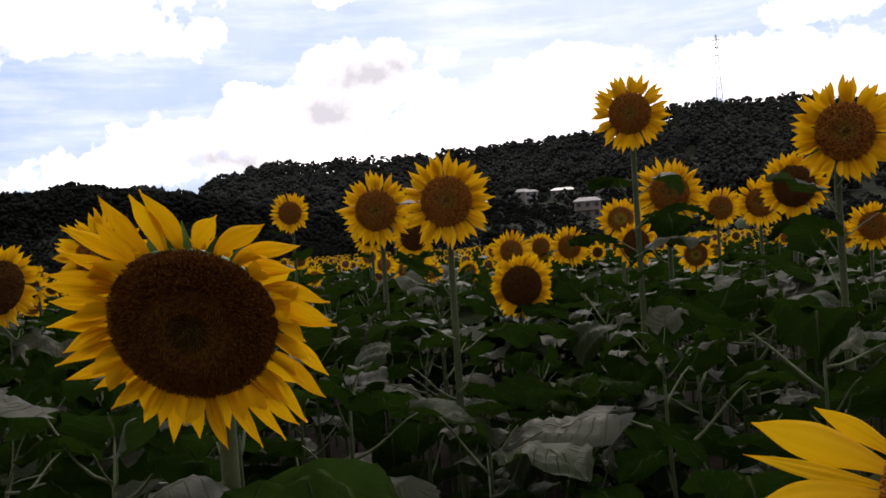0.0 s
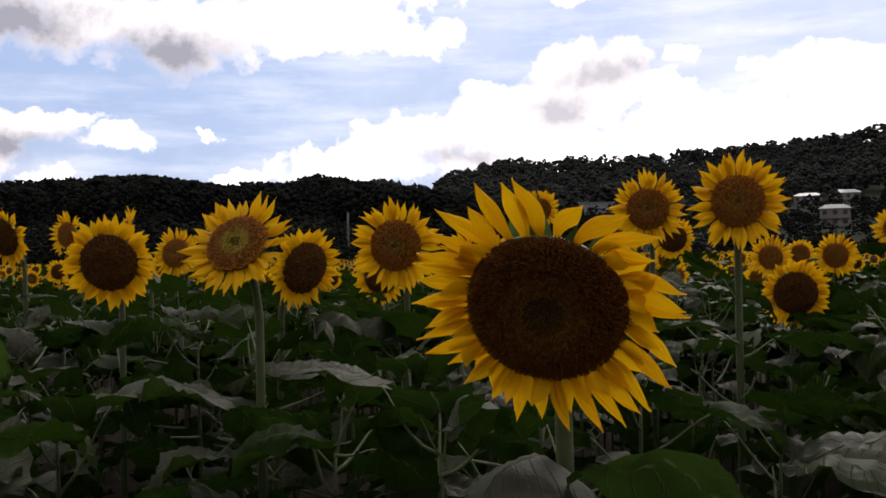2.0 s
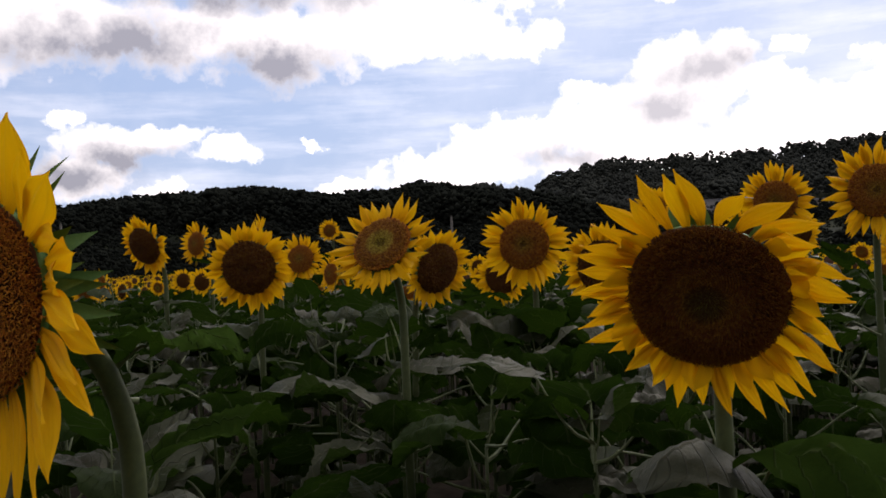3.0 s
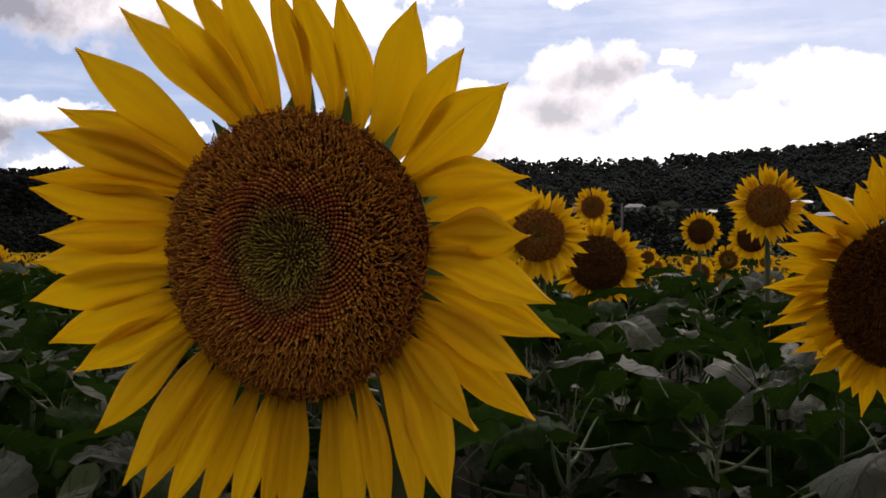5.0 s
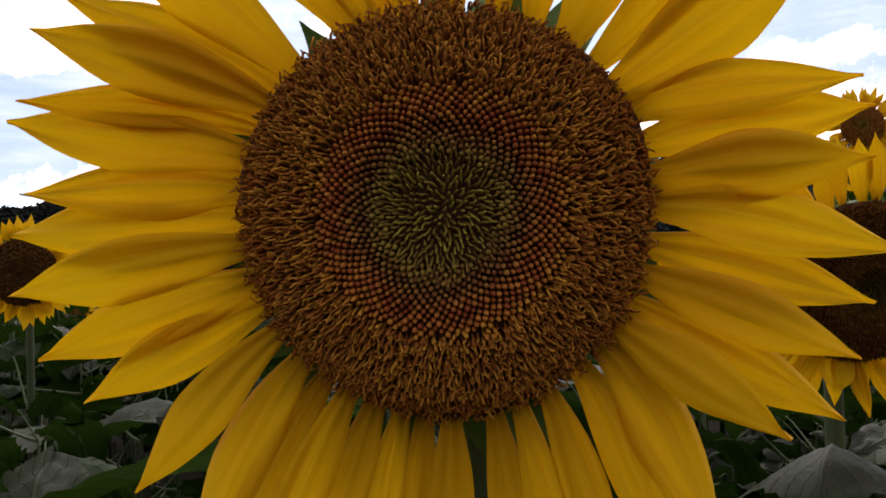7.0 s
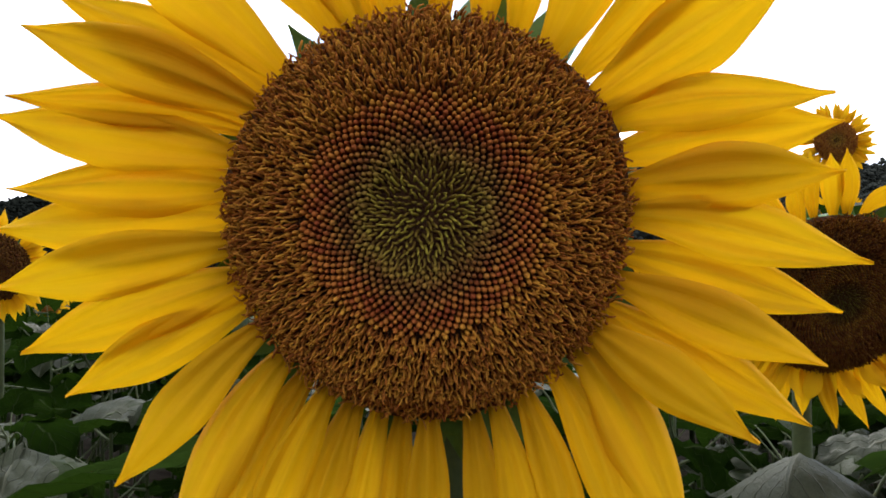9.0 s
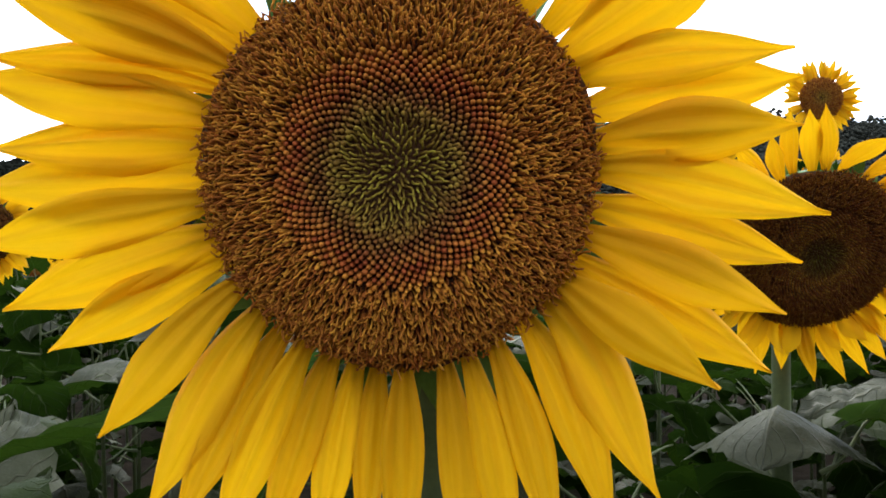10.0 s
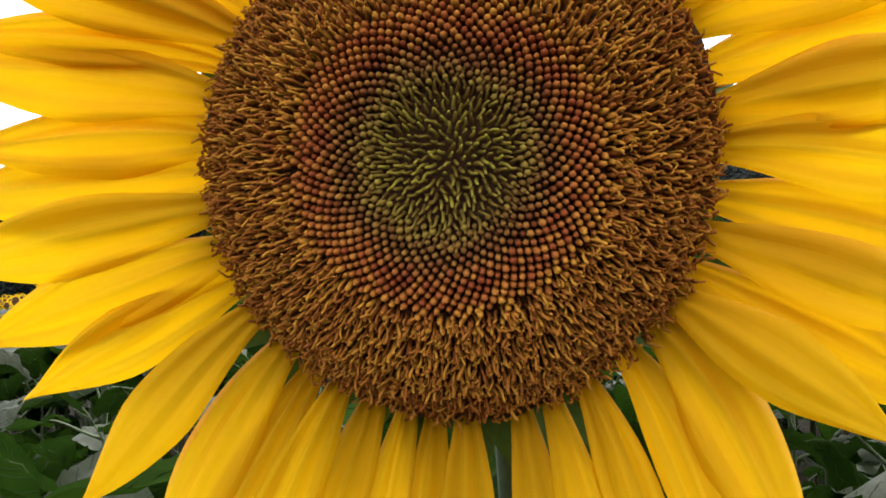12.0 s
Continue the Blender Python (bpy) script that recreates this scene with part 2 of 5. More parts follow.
def grain_material(name, dark, light, scale, rough=0.7, bump_d=0.002, island=False, detail=4.0, spec=0.3):
    m, nt, b, out = material(name)
    tex = nt.nodes.new("ShaderNodeTexCoord")
    n1 = noise_node(nt, tex.outputs["Object"], scale, detail, 0.6)
    n2 = noise_node(nt, tex.outputs["Object"], scale * 0.13, 3.0)
    f = math_node(nt, "MULTIPLY_ADD", n2.outputs[0], 0.6, math_node(nt, "MULTIPLY", n1.outputs[0], 0.7))
    if island:
        geo = nt.nodes.new("ShaderNodeNewGeometry")
        f = math_node(nt, "MULTIPLY_ADD", geo.outputs["Random Per Island"], 0.75, math_node(nt, "MULTIPLY_ADD", f, 0.5, -0.2))
    col = ramp_node(nt, f, [(0.25, dark), (0.85, light)])
    nt.links.new(col, b.inputs["Base Color"])
    b.inputs["Roughness"].default_value = rough
    b.inputs["Specular IOR Level"].default_value = spec
    if bump_d:
        bump(nt, b, n1.outputs[0], 0.5, bump_d)
    return m


PETAL = petal_material()
LEAF = leaf_material("leaf_green", (0.011, 0.024, 0.003), (0.058, 0.053, 0.038))
LEAF_PALE = leaf_material("leaf_grey_sheen_and_dust", (0.032, 0.040, 0.019), (0.080, 0.082, 0.054), 0.75)
LEAF_FRESH = leaf_material("leaf_fresh_green", (0.022, 0.042, 0.007), (0.056, 0.058, 0.042), 0.0, True)
STALK = grain_material("leaf_stalk_green", (0.055, 0.068, 0.028), (0.14, 0.165, 0.075), 140.0, 0.55, 0.001)
STEM = grain_material("stem_green", (0.022, 0.032, 0.009), (0.066, 0.084, 0.026), 120.0, 0.6, 0.001)
STEM.node_tree.nodes["Principled BSDF"].inputs["Sheen Weight"].default_value = 0.06
BRACT = grain_material("bract_green", (0.035, 0.085, 0.015), (0.08, 0.16, 0.03), 90.0, 0.6, 0.001)
DISC = grain_material("disc_brown", (0.035, 0.014, 0.006), (0.09, 0.036, 0.012), 500.0, 0.85, 0.001)


def floret_material(name, stops, gap_shade=1.0):
    """Colour from the middle of the disc to its rim, each floret a little different, with the shade of the gaps painted
    on its foot.
    """
    m, nt, b, out = material(name)
    tex = nt.nodes.new("ShaderNodeTexCoord")
    flat_ = nt.nodes.new("ShaderNodeVectorMath")
    flat_.operation = "MULTIPLY"
    flat_.inputs[1].default_value = (1, 1, 0)
    nt.links.new(tex.outputs["Object"], flat_.inputs[0])
    ln = nt.nodes.new("ShaderNodeVectorMath")
    ln.operation = "LENGTH"
    nt.links.new(flat_.outputs[0], ln.inputs[0])
    patch = noise_node(nt, tex.outputs["Object"], 2.2, 2.0)
    grit = noise_node(nt, tex.outputs["Object"], 60.0, 3.0)
    q = math_node(nt, "MULTIPLY_ADD", patch.outputs[0], 0.14, math_node(nt, "ADD", ln.outputs["Value"], -0.07))
    col = ramp_node(nt, q, stops)
    geo = nt.nodes.new("ShaderNodeNewGeometry")
    hue = nt.nodes.new("ShaderNodeHueSaturation")
    v = math_node(nt, "MULTIPLY_ADD", geo.outputs["Random Per Island"], 0.75, 0.5)
    nt.links.new(math_node(nt, "MULTIPLY_ADD", grit.outputs[0], 0.5, v), hue.inputs["Value"])
    nt.links.new(math_node(nt, "MULTIPLY_ADD", geo.outputs["Random Per Island"], 0.03, 0.485), hue.inputs["Hue"])
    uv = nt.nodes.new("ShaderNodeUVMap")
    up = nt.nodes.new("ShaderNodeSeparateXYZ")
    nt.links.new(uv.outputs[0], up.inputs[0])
    # foot darkened, tip lightened: shade between the florets put into their colour
    tip = ramp_node(nt, up.outputs[1], [(0.25, (1 - 0.6 * gap_shade, 1 - 0.68 * gap_shade, 1 - 0.7 * gap_shade)), (0.7, (1 - 0.1 * gap_shade,) * 3), (1.0, (1 + 0.25 * gap_shade, 1 + 0.28 * gap_shade, 1 + 0.28 * gap_shade))])
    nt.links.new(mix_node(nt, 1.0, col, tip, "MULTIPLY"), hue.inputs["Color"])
    nt.links.new(hue.outputs[0], b.inputs["Base Color"])
    b.inputs["Roughness"].default_value = 0.65
    b.inputs["Specular IOR Level"].default_value = 0.1
    return m


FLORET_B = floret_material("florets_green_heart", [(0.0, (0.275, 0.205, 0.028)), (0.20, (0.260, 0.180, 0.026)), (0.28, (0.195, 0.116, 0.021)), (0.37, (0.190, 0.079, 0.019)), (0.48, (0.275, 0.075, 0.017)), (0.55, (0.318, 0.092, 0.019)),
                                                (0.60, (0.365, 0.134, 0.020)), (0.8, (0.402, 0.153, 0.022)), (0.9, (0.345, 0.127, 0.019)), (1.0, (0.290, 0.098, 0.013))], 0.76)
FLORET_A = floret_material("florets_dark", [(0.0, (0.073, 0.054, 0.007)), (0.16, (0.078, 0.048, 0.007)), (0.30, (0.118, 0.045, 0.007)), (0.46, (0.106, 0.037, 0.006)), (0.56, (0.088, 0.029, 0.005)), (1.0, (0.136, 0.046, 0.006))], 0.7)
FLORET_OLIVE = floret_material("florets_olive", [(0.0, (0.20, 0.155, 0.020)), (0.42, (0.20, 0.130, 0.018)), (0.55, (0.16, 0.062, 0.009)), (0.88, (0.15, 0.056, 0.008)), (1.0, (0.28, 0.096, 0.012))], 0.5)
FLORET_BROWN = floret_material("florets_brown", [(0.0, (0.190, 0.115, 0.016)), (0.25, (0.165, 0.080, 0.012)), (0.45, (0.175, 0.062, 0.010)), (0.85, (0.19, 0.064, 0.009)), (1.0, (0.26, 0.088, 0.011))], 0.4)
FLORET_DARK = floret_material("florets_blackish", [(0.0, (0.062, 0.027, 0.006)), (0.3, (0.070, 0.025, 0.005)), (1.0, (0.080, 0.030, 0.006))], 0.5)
# far woods paled and greyed for haze; broad noise paints lit and shaded patches
HAZY_HILL_WOODS = grain_material("hill_woodland_hazed", (0.013, 0.0145, 0.0145), (0.044, 0.047, 0.040), 0.05, 1.0, 0, False, 5.0, 0.0)
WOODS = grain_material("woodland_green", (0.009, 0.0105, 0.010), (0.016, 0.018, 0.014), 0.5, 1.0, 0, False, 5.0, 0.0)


# ---- building helpers ----
def mesh_of(name, verts, faces, mats, uvs=None, slots=None, smooth=True):
    me = bpy.data.meshes.new(name)
    me.from_pydata([tuple(map(float, v)) for v in verts], [], [tuple(map(int, f)) for f in faces])
    for m in mats:
        me.materials.append(m)
    if uvs is not None:
        layer = me.uv_layers.new(name="UVMap")
        idx = np.empty(len(me.loops), dtype=np.int32)
        me.loops.foreach_get("vertex_index", idx)
        layer.data.foreach_set("uv", np.asarray(uvs, dtype=np.float32)[idx].ravel())
    if slots is not None:
        me.polygons.foreach_set("material_index", np.asarray(slots, dtype=np.int32))
    if smooth:
        me.polygons.foreach_set("use_smooth", np.ones(len(me.polygons), dtype=bool))
    me.update()
    return me


def child(name, me, parent, m=None, label="", kind=""):
    ob = new(name, me)
    ob.parent = parent
    if m is not None:
        ob.matrix_basis = m
    if label or kind:
        tagged(ob, label=label, kind=kind)
    return ob


def part(name, bm, mat, parent, label=""):
    me = bpy.data.meshes.new(name)
    bm.to_mesh(me)
    bm.free()
    me.materials.append(mat)
    return child(name, me, parent, None, label)


def grid_faces(rows, cols, base=0):
    return [(base + r * cols + c, base + r * cols + c + 1, base + (r + 1) * cols + c + 1, base + (r + 1) * cols + c)
            for r in range(rows - 1) for c in range(cols - 1)]


def tube(points, radii, sides=8, base=0, cap=True):
    """Vertices and faces of a round stalk along points."""
    pts = [Vector(p) for p in points]
    verts, faces = [], []
    ref = Vector((0.13, 0.97, 0.2))
    for i, p in enumerate(pts):
        d = (pts[min(i + 1, len(pts) - 1)] - pts[max(i - 1, 0)]).normalized()
        a = d.cross(ref)
        if a.length < 0.1:
            a = d.cross(Vector((1, 0, 0)))
        a.normalize()
        b = d.cross(a)
        for k in range(sides):
            w = 2 * math.pi * k / sides
            verts.append(p + (a * math.cos(w) + b * math.sin(w)) * radii[i])
    for i in range(len(pts) - 1):
        for k in range(sides):
            k2 = (k + 1) % sides
            faces.append((base + i * sides + k, base + i * sides + k2, base + (i + 1) * sides + k2, base + (i + 1) * sides + k))
    if cap:
        faces.append(tuple(base + k for k in range(sides))[::-1])
        faces.append(tuple(base + (len(pts) - 1) * sides + k for k in range(sides)))
    return verts, faces


def bezier(p0, p1, p2, p3, n):
    out = []
    for i in range(n + 1):
        t = i / n
        out.append(Vector(p0) * (1 - t) ** 3 + Vector(p1) * 3 * t * (1 - t) ** 2 + Vector(p2) * 3 * t * t * (1 - t) + Vector(p3) * t ** 3)
    return out


def petal_outline(v, peak=0.5):
    """Half width of a petal at v of its length: broad at the foot, fullest near the middle, drawn out to a point."""
    rise = 0.34 + 0.66 * math.sin(min(1.0, v / peak) * math.pi / 2) ** 1.4
    fall = max(0.0, (v - peak) / (1 - peak))
    return 0.5 * rise * (1 - fall ** 1.75) ** 1.25


def set_petal(foot, tip, reach, height, width, layer, seed, rows=16, cols=13):
    """One ray floret of a large head of radius 1: foot and tip are angles round the disc, reach and height place the tip."""
    rng = random.Random(seed)
    af, at = radians(foot), radians(tip)
    p0 = Vector((0.93 * math.cos(af), 0.93 * math.sin(af), -0.05 - 0.05 * layer))
    p3 = Vector((reach * math.cos(at), reach * math.sin(at), height))
    span = (p3 - p0).length
    out = Vector((math.cos(af), math.sin(af), 0))
    p1 = p0 + out * span * 0.36 + Vector((0, 0, 0.30 * height + rng.uniform(0.0, 0.07)))
    p2 = p0.lerp(p3, 0.70) + Vector((0, 0, rng.uniform(0.0, 0.10)))
    line = bezier(p0, p1, p2, p3, rows - 1)
    peak, twist, cup = rng.uniform(0.40, 0.54), rng.uniform(-0.6, 0.6), rng.uniform(0.05, 0.45)
    wave, crease, fold = rng.uniform(0, 6.28), rng.uniform(0.014, 0.028), rng.uniform(-0.25, 0.25)
    verts, uvs = [], []
    for r, p in enumerate(line):
        v = r / (rows - 1)
        d = (line[min(r + 1, rows - 1)] - line[max(r - 1, 0)]).normalized()
        side = Vector((0, 0, 1)).cross(d).normalized()
        up = d.cross(side)
        a = twist * (v - 0.2)
        side, up = side * math.cos(a) + up * math.sin(a), up * math.cos(a) - side * math.sin(a)
        w = max(petal_outline(v, peak) * width * 0.82, 0.004)
        for c in range(cols):
            u = 2 * c / (cols - 1) - 1
            edge = 1 + 0.035 * math.sin(17 * v + wave + (2 if u > 0 else 0)) * abs(u) * v
            lift = -cup * u * u * w * (1.1 - 0.5 * v) + crease * (math.cos(u * 8.2) + 0.35 * math.cos(u * 17 + wave)) * math.sin(math.pi * min(1.0, v * 0.9 + 0.12))
            lift += fold * w * u * v + 0.016 * math.sin(6 * v + 3 * u + wave) * v
            verts.append(p + side * (u * w * edge) + up * lift)
            uvs.append((c / (cols - 1), v))
    return mesh_of("petal", verts, grid_faces(rows, cols), [PETAL], uvs)


def petal_mesh(seed, rows=13, cols=7, curl=None):
    """A ray floret of unit length along x and unit width: ridged, cupped and bent."""
    rng = random.Random(seed)
    bend, cup = rng.uniform(-0.5, 0.4), rng.uniform(0.35, 1.1)
    side, twist, wave = rng.uniform(-0.22, 0.22), rng.uniform(-0.6, 0.6), rng.uniform(0, 6.28)
    if curl is not None:
        bend, side = curl, side * 1.8
    peak = rng.uniform(0.75, 1.0)
    verts, uvs = [], []
    ang, px, pz = 0.12, 0.0, 0.0
    for r in range(rows):
        v = r / (rows - 1)
        w = max(petal_outline(v, 0.56 * peak), 0.012)
        if r:
            ang += bend * 1.0 / (rows - 1) * (0.4 + 1.4 * v)
            px += math.cos(ang) / (rows - 1)
            pz += math.sin(ang) / (rows - 1)
        for c in range(cols):
            u = 2 * c / (cols - 1) - 1
            ridge = 0.034 * math.cos(u * 7.5) * math.sin(math.pi * min(1, v * 1.1 + 0.1))
            z = -cup * 0.32 * u * u * w * 2 * (1 - 0.4 * v) * 0.5 + ridge + 0.02 * math.sin(5 * v + 2.5 * u + wave)
            a = twist * v * v
            yy = u * w
            verts.append((px - math.sin(ang) * z, yy * math.cos(a) + side * v ** 2.6, pz + (z + yy * math.sin(a) * 0.35)))
            uvs.append((c / (cols - 1), v))
    return mesh_of("petal", verts, grid_faces(rows, cols), [PETAL], uvs)


def bract_mesh(seed):
    rng = random.Random(seed)
    verts, uvs = [], []
    bend = rng.uniform(-0.9, 0.6)
    for r in range(7):
        v = r / 6
        w = 0.5 * (1 - v) ** 1.2 * (0.75 + 0.9 * v)
        for c in range(3):
            u = c - 1
            verts.append((v, u * max(w, 0.01), 0.15 * abs(u) * w + bend * 0.35 * v * v))
            uvs.append((c / 2, v))
    return mesh_of("bract", verts, grid_faces(7, 3), [BRACT], uvs)


def leaf_mesh(seed, rows=13, cols=11, droop=None, stalk=0.13, size=0.2, wide=0.92, blade=None, drape=None):
    """A heart-shaped toothed blade on its stalk; the stalk starts at the origin and runs along x."""
    rng = random.Random(seed)
    droop = rng.choice((rng.uniform(0.2, 1.1), rng.uniform(0.6, 2.2))) if droop is None else droop
    fold, wav, ph = rng.uniform(-0.15, 0.35), rng.uniform(0.035, 0.08), rng.uniform(0, 6.28)
    roll, side = rng.uniform(-0.5, 0.5), rng.uniform(-0.15, 0.15)
    rise = rng.uniform(0.35, 0.9)
    if drape is not None:
        fold, roll, side, wav = drape, 0.12, 0.0, 0.3 * wav
    end = Vector((stalk * math.cos(rise), rng.uniform(-0.02, 0.02), stalk * math.sin(rise)))
    verts, faces = tube(bezier((0, 0, 0), (stalk * 0.4, 0, stalk * 0.15), end * 0.7 + Vector((0, 0, 0.012)), end, 6),
                        [0.0040, 0.0034, 0.0029, 0.0026, 0.0023, 0.0021, 0.0018], 6)
    uvs = [(0.5, 0.02)] * len(verts)
    slots = [1] * len(faces)
    base = len(verts)
    ang, px, pz = rise * 0.5, 0.0, 0.0
    for r in range(rows):
        v = r / (rows - 1)
        w = 0.5 * wide * min(1.0, (0.30 + 3.2 * v) ** 0.8) * max(0.0, 1 - v ** 1.75) ** 0.8
        tooth = 1 + (0.07 if r % 2 else -0.03) * (0 < r < rows - 1)
        if r:
            ang -= droop / (rows - 1)
            px += math.cos(ang) / (rows - 1)
            pz += math.sin(ang) / (rows - 1)
        for c in range(cols):
            u = 2 * c / (cols - 1) - 1
            yy = u * max(w, 0.01) * (tooth if abs(u) > 0.9 else 1)
            back = -0.20 * abs(u) ** 1.6 * max(0, 1 - 3.0 * v)
            lift = fold * abs(yy) + wav * math.sin(9 * v + ph + 3 * u) * abs(u) + wav * 0.6 * math.sin(14 * v + 5 * u + ph) - 0.35 * yy * yy
            lift += (0.02 if drape is None else 0.008) * math.cos(v * 44 - 30 * abs(yy))
            yr = yy * math.cos(roll * v)
            lift += yy * math.sin(roll * v)
            x = px + back * math.cos(ang) - math.sin(ang) * lift
            z = pz + back * math.sin(ang) + math.cos(ang) * lift
            verts.append((end.x + size * x, end.y + size * (yr + side * v * v), end.z + size * z))
            uvs.append((c / (cols - 1), v))
    gf = grid_faces(rows, cols, base)
    faces += gf
    slots += [0] * len(gf)
    return mesh_of("leaf", verts, faces, [blade or LEAF, STALK], uvs, slots)


def dome(q, flat):
    """Height of the disc's face over its rim, for a disc of radius 1."""
    q = np.asarray(q, dtype=float)
    return flat * (1 - np.clip(q, 0, 1) ** 3.2) - 0.05 * np.exp(-(q / 0.32) ** 2)


def head_mesh(flat, seed):
    """Seed base and green cup of a flower head of radius 1, face towards +z."""
    seg = 32
    rng = random.Random(seed)
    prof = [(q, float(dome(q, flat)) - 0.03, 0) for q in (0.0, 0.2, 0.4, 0.6, 0.8, 0.92, 1.0)]
    prof += [(0.96, -0.16, 1), (0.92, -0.24, 1), (0.75, -0.33, 1), (0.45, -0.42, 1), (0.2, -0.52, 1), (0.13, -0.62, 1)]
    verts, faces, slots = [(0, 0, prof[0][1])], [], []
    for q, z, s in prof[1:]:
        for k in range(seg):
            w = 2 * math.pi * k / seg
            j = 1 + 0.03 * math.sin(3 * w + seed) + rng.uniform(-0.012, 0.012)
            verts.append((q * j * math.cos(w), q * j * math.sin(w), z))
    for k in range(seg):
        faces.append((0, 1 + k, 1 + (k + 1) % seg))
        slots.append(0)
    for i in range(len(prof) - 2):
        for k in range(seg):
            a, b = 1 + i * seg, 1 + (i + 1) * seg
            k2 = (k + 1) % seg
            faces.append((a + k, b + k, b + k2, a + k2))
            slots.append(prof[i + 2][2])
    return mesh_of("flower_head", verts, faces, [DISC, BRACT], None, slots)


def spiral(n, lo, hi):
    """Seeds n of the golden-angle spiral on a disc of radius 1, from radius lo to hi."""
    i = np.arange(n)
    q = np.sqrt((i + 0.5) / n)
    a = i * 2.399963
    keep = (q >= lo) & (q < hi)
    return q[keep], a[keep]


def scatter(name, tv, tf, q, a, flat, size, lean, mat, seed, jitter=0.3, lift=0.0, hscale=(1, 1), wobble=0.0):
    """Many florets of one form, joined: template vertices set on the dome at polar places q, a."""
    rng = np.random.RandomState(seed)
    n, k = len(q), len(tv)
    s = size * rng.uniform(0.85, 1.15, n)
    hs = rng.uniform(hscale[0], hscale[1], n)
    tilt = lean(q) + rng.normal(0, jitter, n)
    swing = rng.normal(0, jitter, n)
    spin = rng.uniform(0, 6.28, n)
    tv = np.asarray(tv, dtype=float)
    cs, sn = np.cos(spin)[:, None], np.sin(spin)[:, None]
    x, y, z = tv[:, 0][None] * cs - tv[:, 1][None] * sn, tv[:, 0][None] * sn + tv[:, 1][None] * cs, tv[:, 2][None] * hs[:, None]
    if wobble:
        x = x + wobble * rng.normal(0, 1, (n, 1)) * z * z + wobble * 2.4 * np.sin(z * 3.3 + spin[:, None])
        y = y + wobble * rng.normal(0, 1, (n, 1)) * z * z + wobble * 2.4 * np.cos(z * 2.7 + 2 * spin[:, None])
    ct, st = np.cos(tilt)[:, None], np.sin(tilt)[:, None]
    x, z = x * ct + z * st, -x * st + z * ct
    ct, st = np.cos(swing)[:, None], np.sin(swing)[:, None]
    y, z = y * ct + z * st, -y * st + z * ct
    x, y, z = x * s[:, None], y * s[:, None], z * s[:, None]
    ca, sa_ = np.cos(a)[:, None], np.sin(a)[:, None]
    gx = (q[:, None] + x) * ca - y * sa_
    gy = (q[:, None] + x) * sa_ + y * ca
    gz = dome(q, flat)[:, None] + lift + z
    verts = np.stack([gx, gy, gz], -1).reshape(-1, 3)
    faces = [tuple(i * k + j for j in f) for i in range(n) for f in tf]
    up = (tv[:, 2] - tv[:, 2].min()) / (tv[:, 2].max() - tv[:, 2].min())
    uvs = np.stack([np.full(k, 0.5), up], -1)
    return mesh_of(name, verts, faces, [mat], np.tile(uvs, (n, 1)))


def knob(sides=6):
    prof = [(0.46, -0.5), (0.57, 0.2), (0.53, 0.62), (0.34, 0.86)]
    v = [(r * math.cos(2 * math.pi * k / sides), r * math.sin(2 * math.pi * k / sides), z) for r, z in prof for k in range(sides)] + [(0, 0, 0.92)]
    f = [(i * sides + k, i * sides + (k + 1) % sides, (i + 1) * sides + (k + 1) % sides, (i + 1) * sides + k) for i in range(3) for k in range(sides)]
    f += [(3 * sides + k, 3 * sides + (k + 1) % sides, 4 * sides) for k in range(sides)]
    return v, f


def bud(sides=5):
    """A closed floret: narrow foot, pinched waist and a blunt five-sided tip."""
    prof = [(0.40, -0.5), (0.50, 0.15), (0.47, 0.5), (0.40, 0.72), (0.22, 0.88)]
    rings = len(prof)
    v = [(r * math.cos(2 * math.pi * k / sides), r * math.sin(2 * math.pi * k / sides), z) for r, z in prof for k in range(sides)] + [(0, 0, 0.90)]
    f = [(i * sides + k, i * sides + (k + 1) % sides, (i + 1) * sides + (k + 1) % sides, (i + 1) * sides + k) for i in range(rings - 1) for k in range(sides)]
    f += [((rings - 1) * sides + k, (rings - 1) * sides + (k + 1) % sides, rings * sides) for k in range(sides)]
    return v, f


def strand(sides=4, rings=5, r0=0.3, r1=0.12, h=2.4, curl=0.5):
    v, f = [], []
    for i in range(rings):
        t = i / (rings - 1)
        r = r0 + (r1 - r0) * t
        for k in range(sides):
            w = 2 * math.pi * k / sides
            v.append((r * math.cos(w) + curl * t * t, r * math.sin(w), h * t - 0.3))
    for i in range(rings - 1):
        for k in range(sides):
            k2 = (k + 1) % sides
            f.append((i * sides + k, i * sides + k2, (i + 1) * sides + k2, (i + 1) * sides + k))
    f.append(tuple((rings - 1) * sides + k for k in range(sides)))
    return v, f


def forked(h=2.2):
    """An open floret: a tube whose stigma splits into two curled arms."""
    v, f = strand(4, 3, 0.34, 0.20, h * 0.6, 0.1)
    for sgn in (-1, 1):
        b = len(v)
        pts = [(0.05, 0, h * 0.5), (0.1 + sgn * 0.3, 0.1 * sgn, h * 0.78), (0.1 + sgn * 0.75, 0.2 * sgn, h * 0.82), (0.1 + sgn * 0.85, 0.2 * sgn, h * 0.6)]
        tv, tf = tube(pts, [0.2, 0.19, 0.17, 0.1], 4, b, False)
        v += [tuple(p) for p in tv]
        f += tf
    return v, f


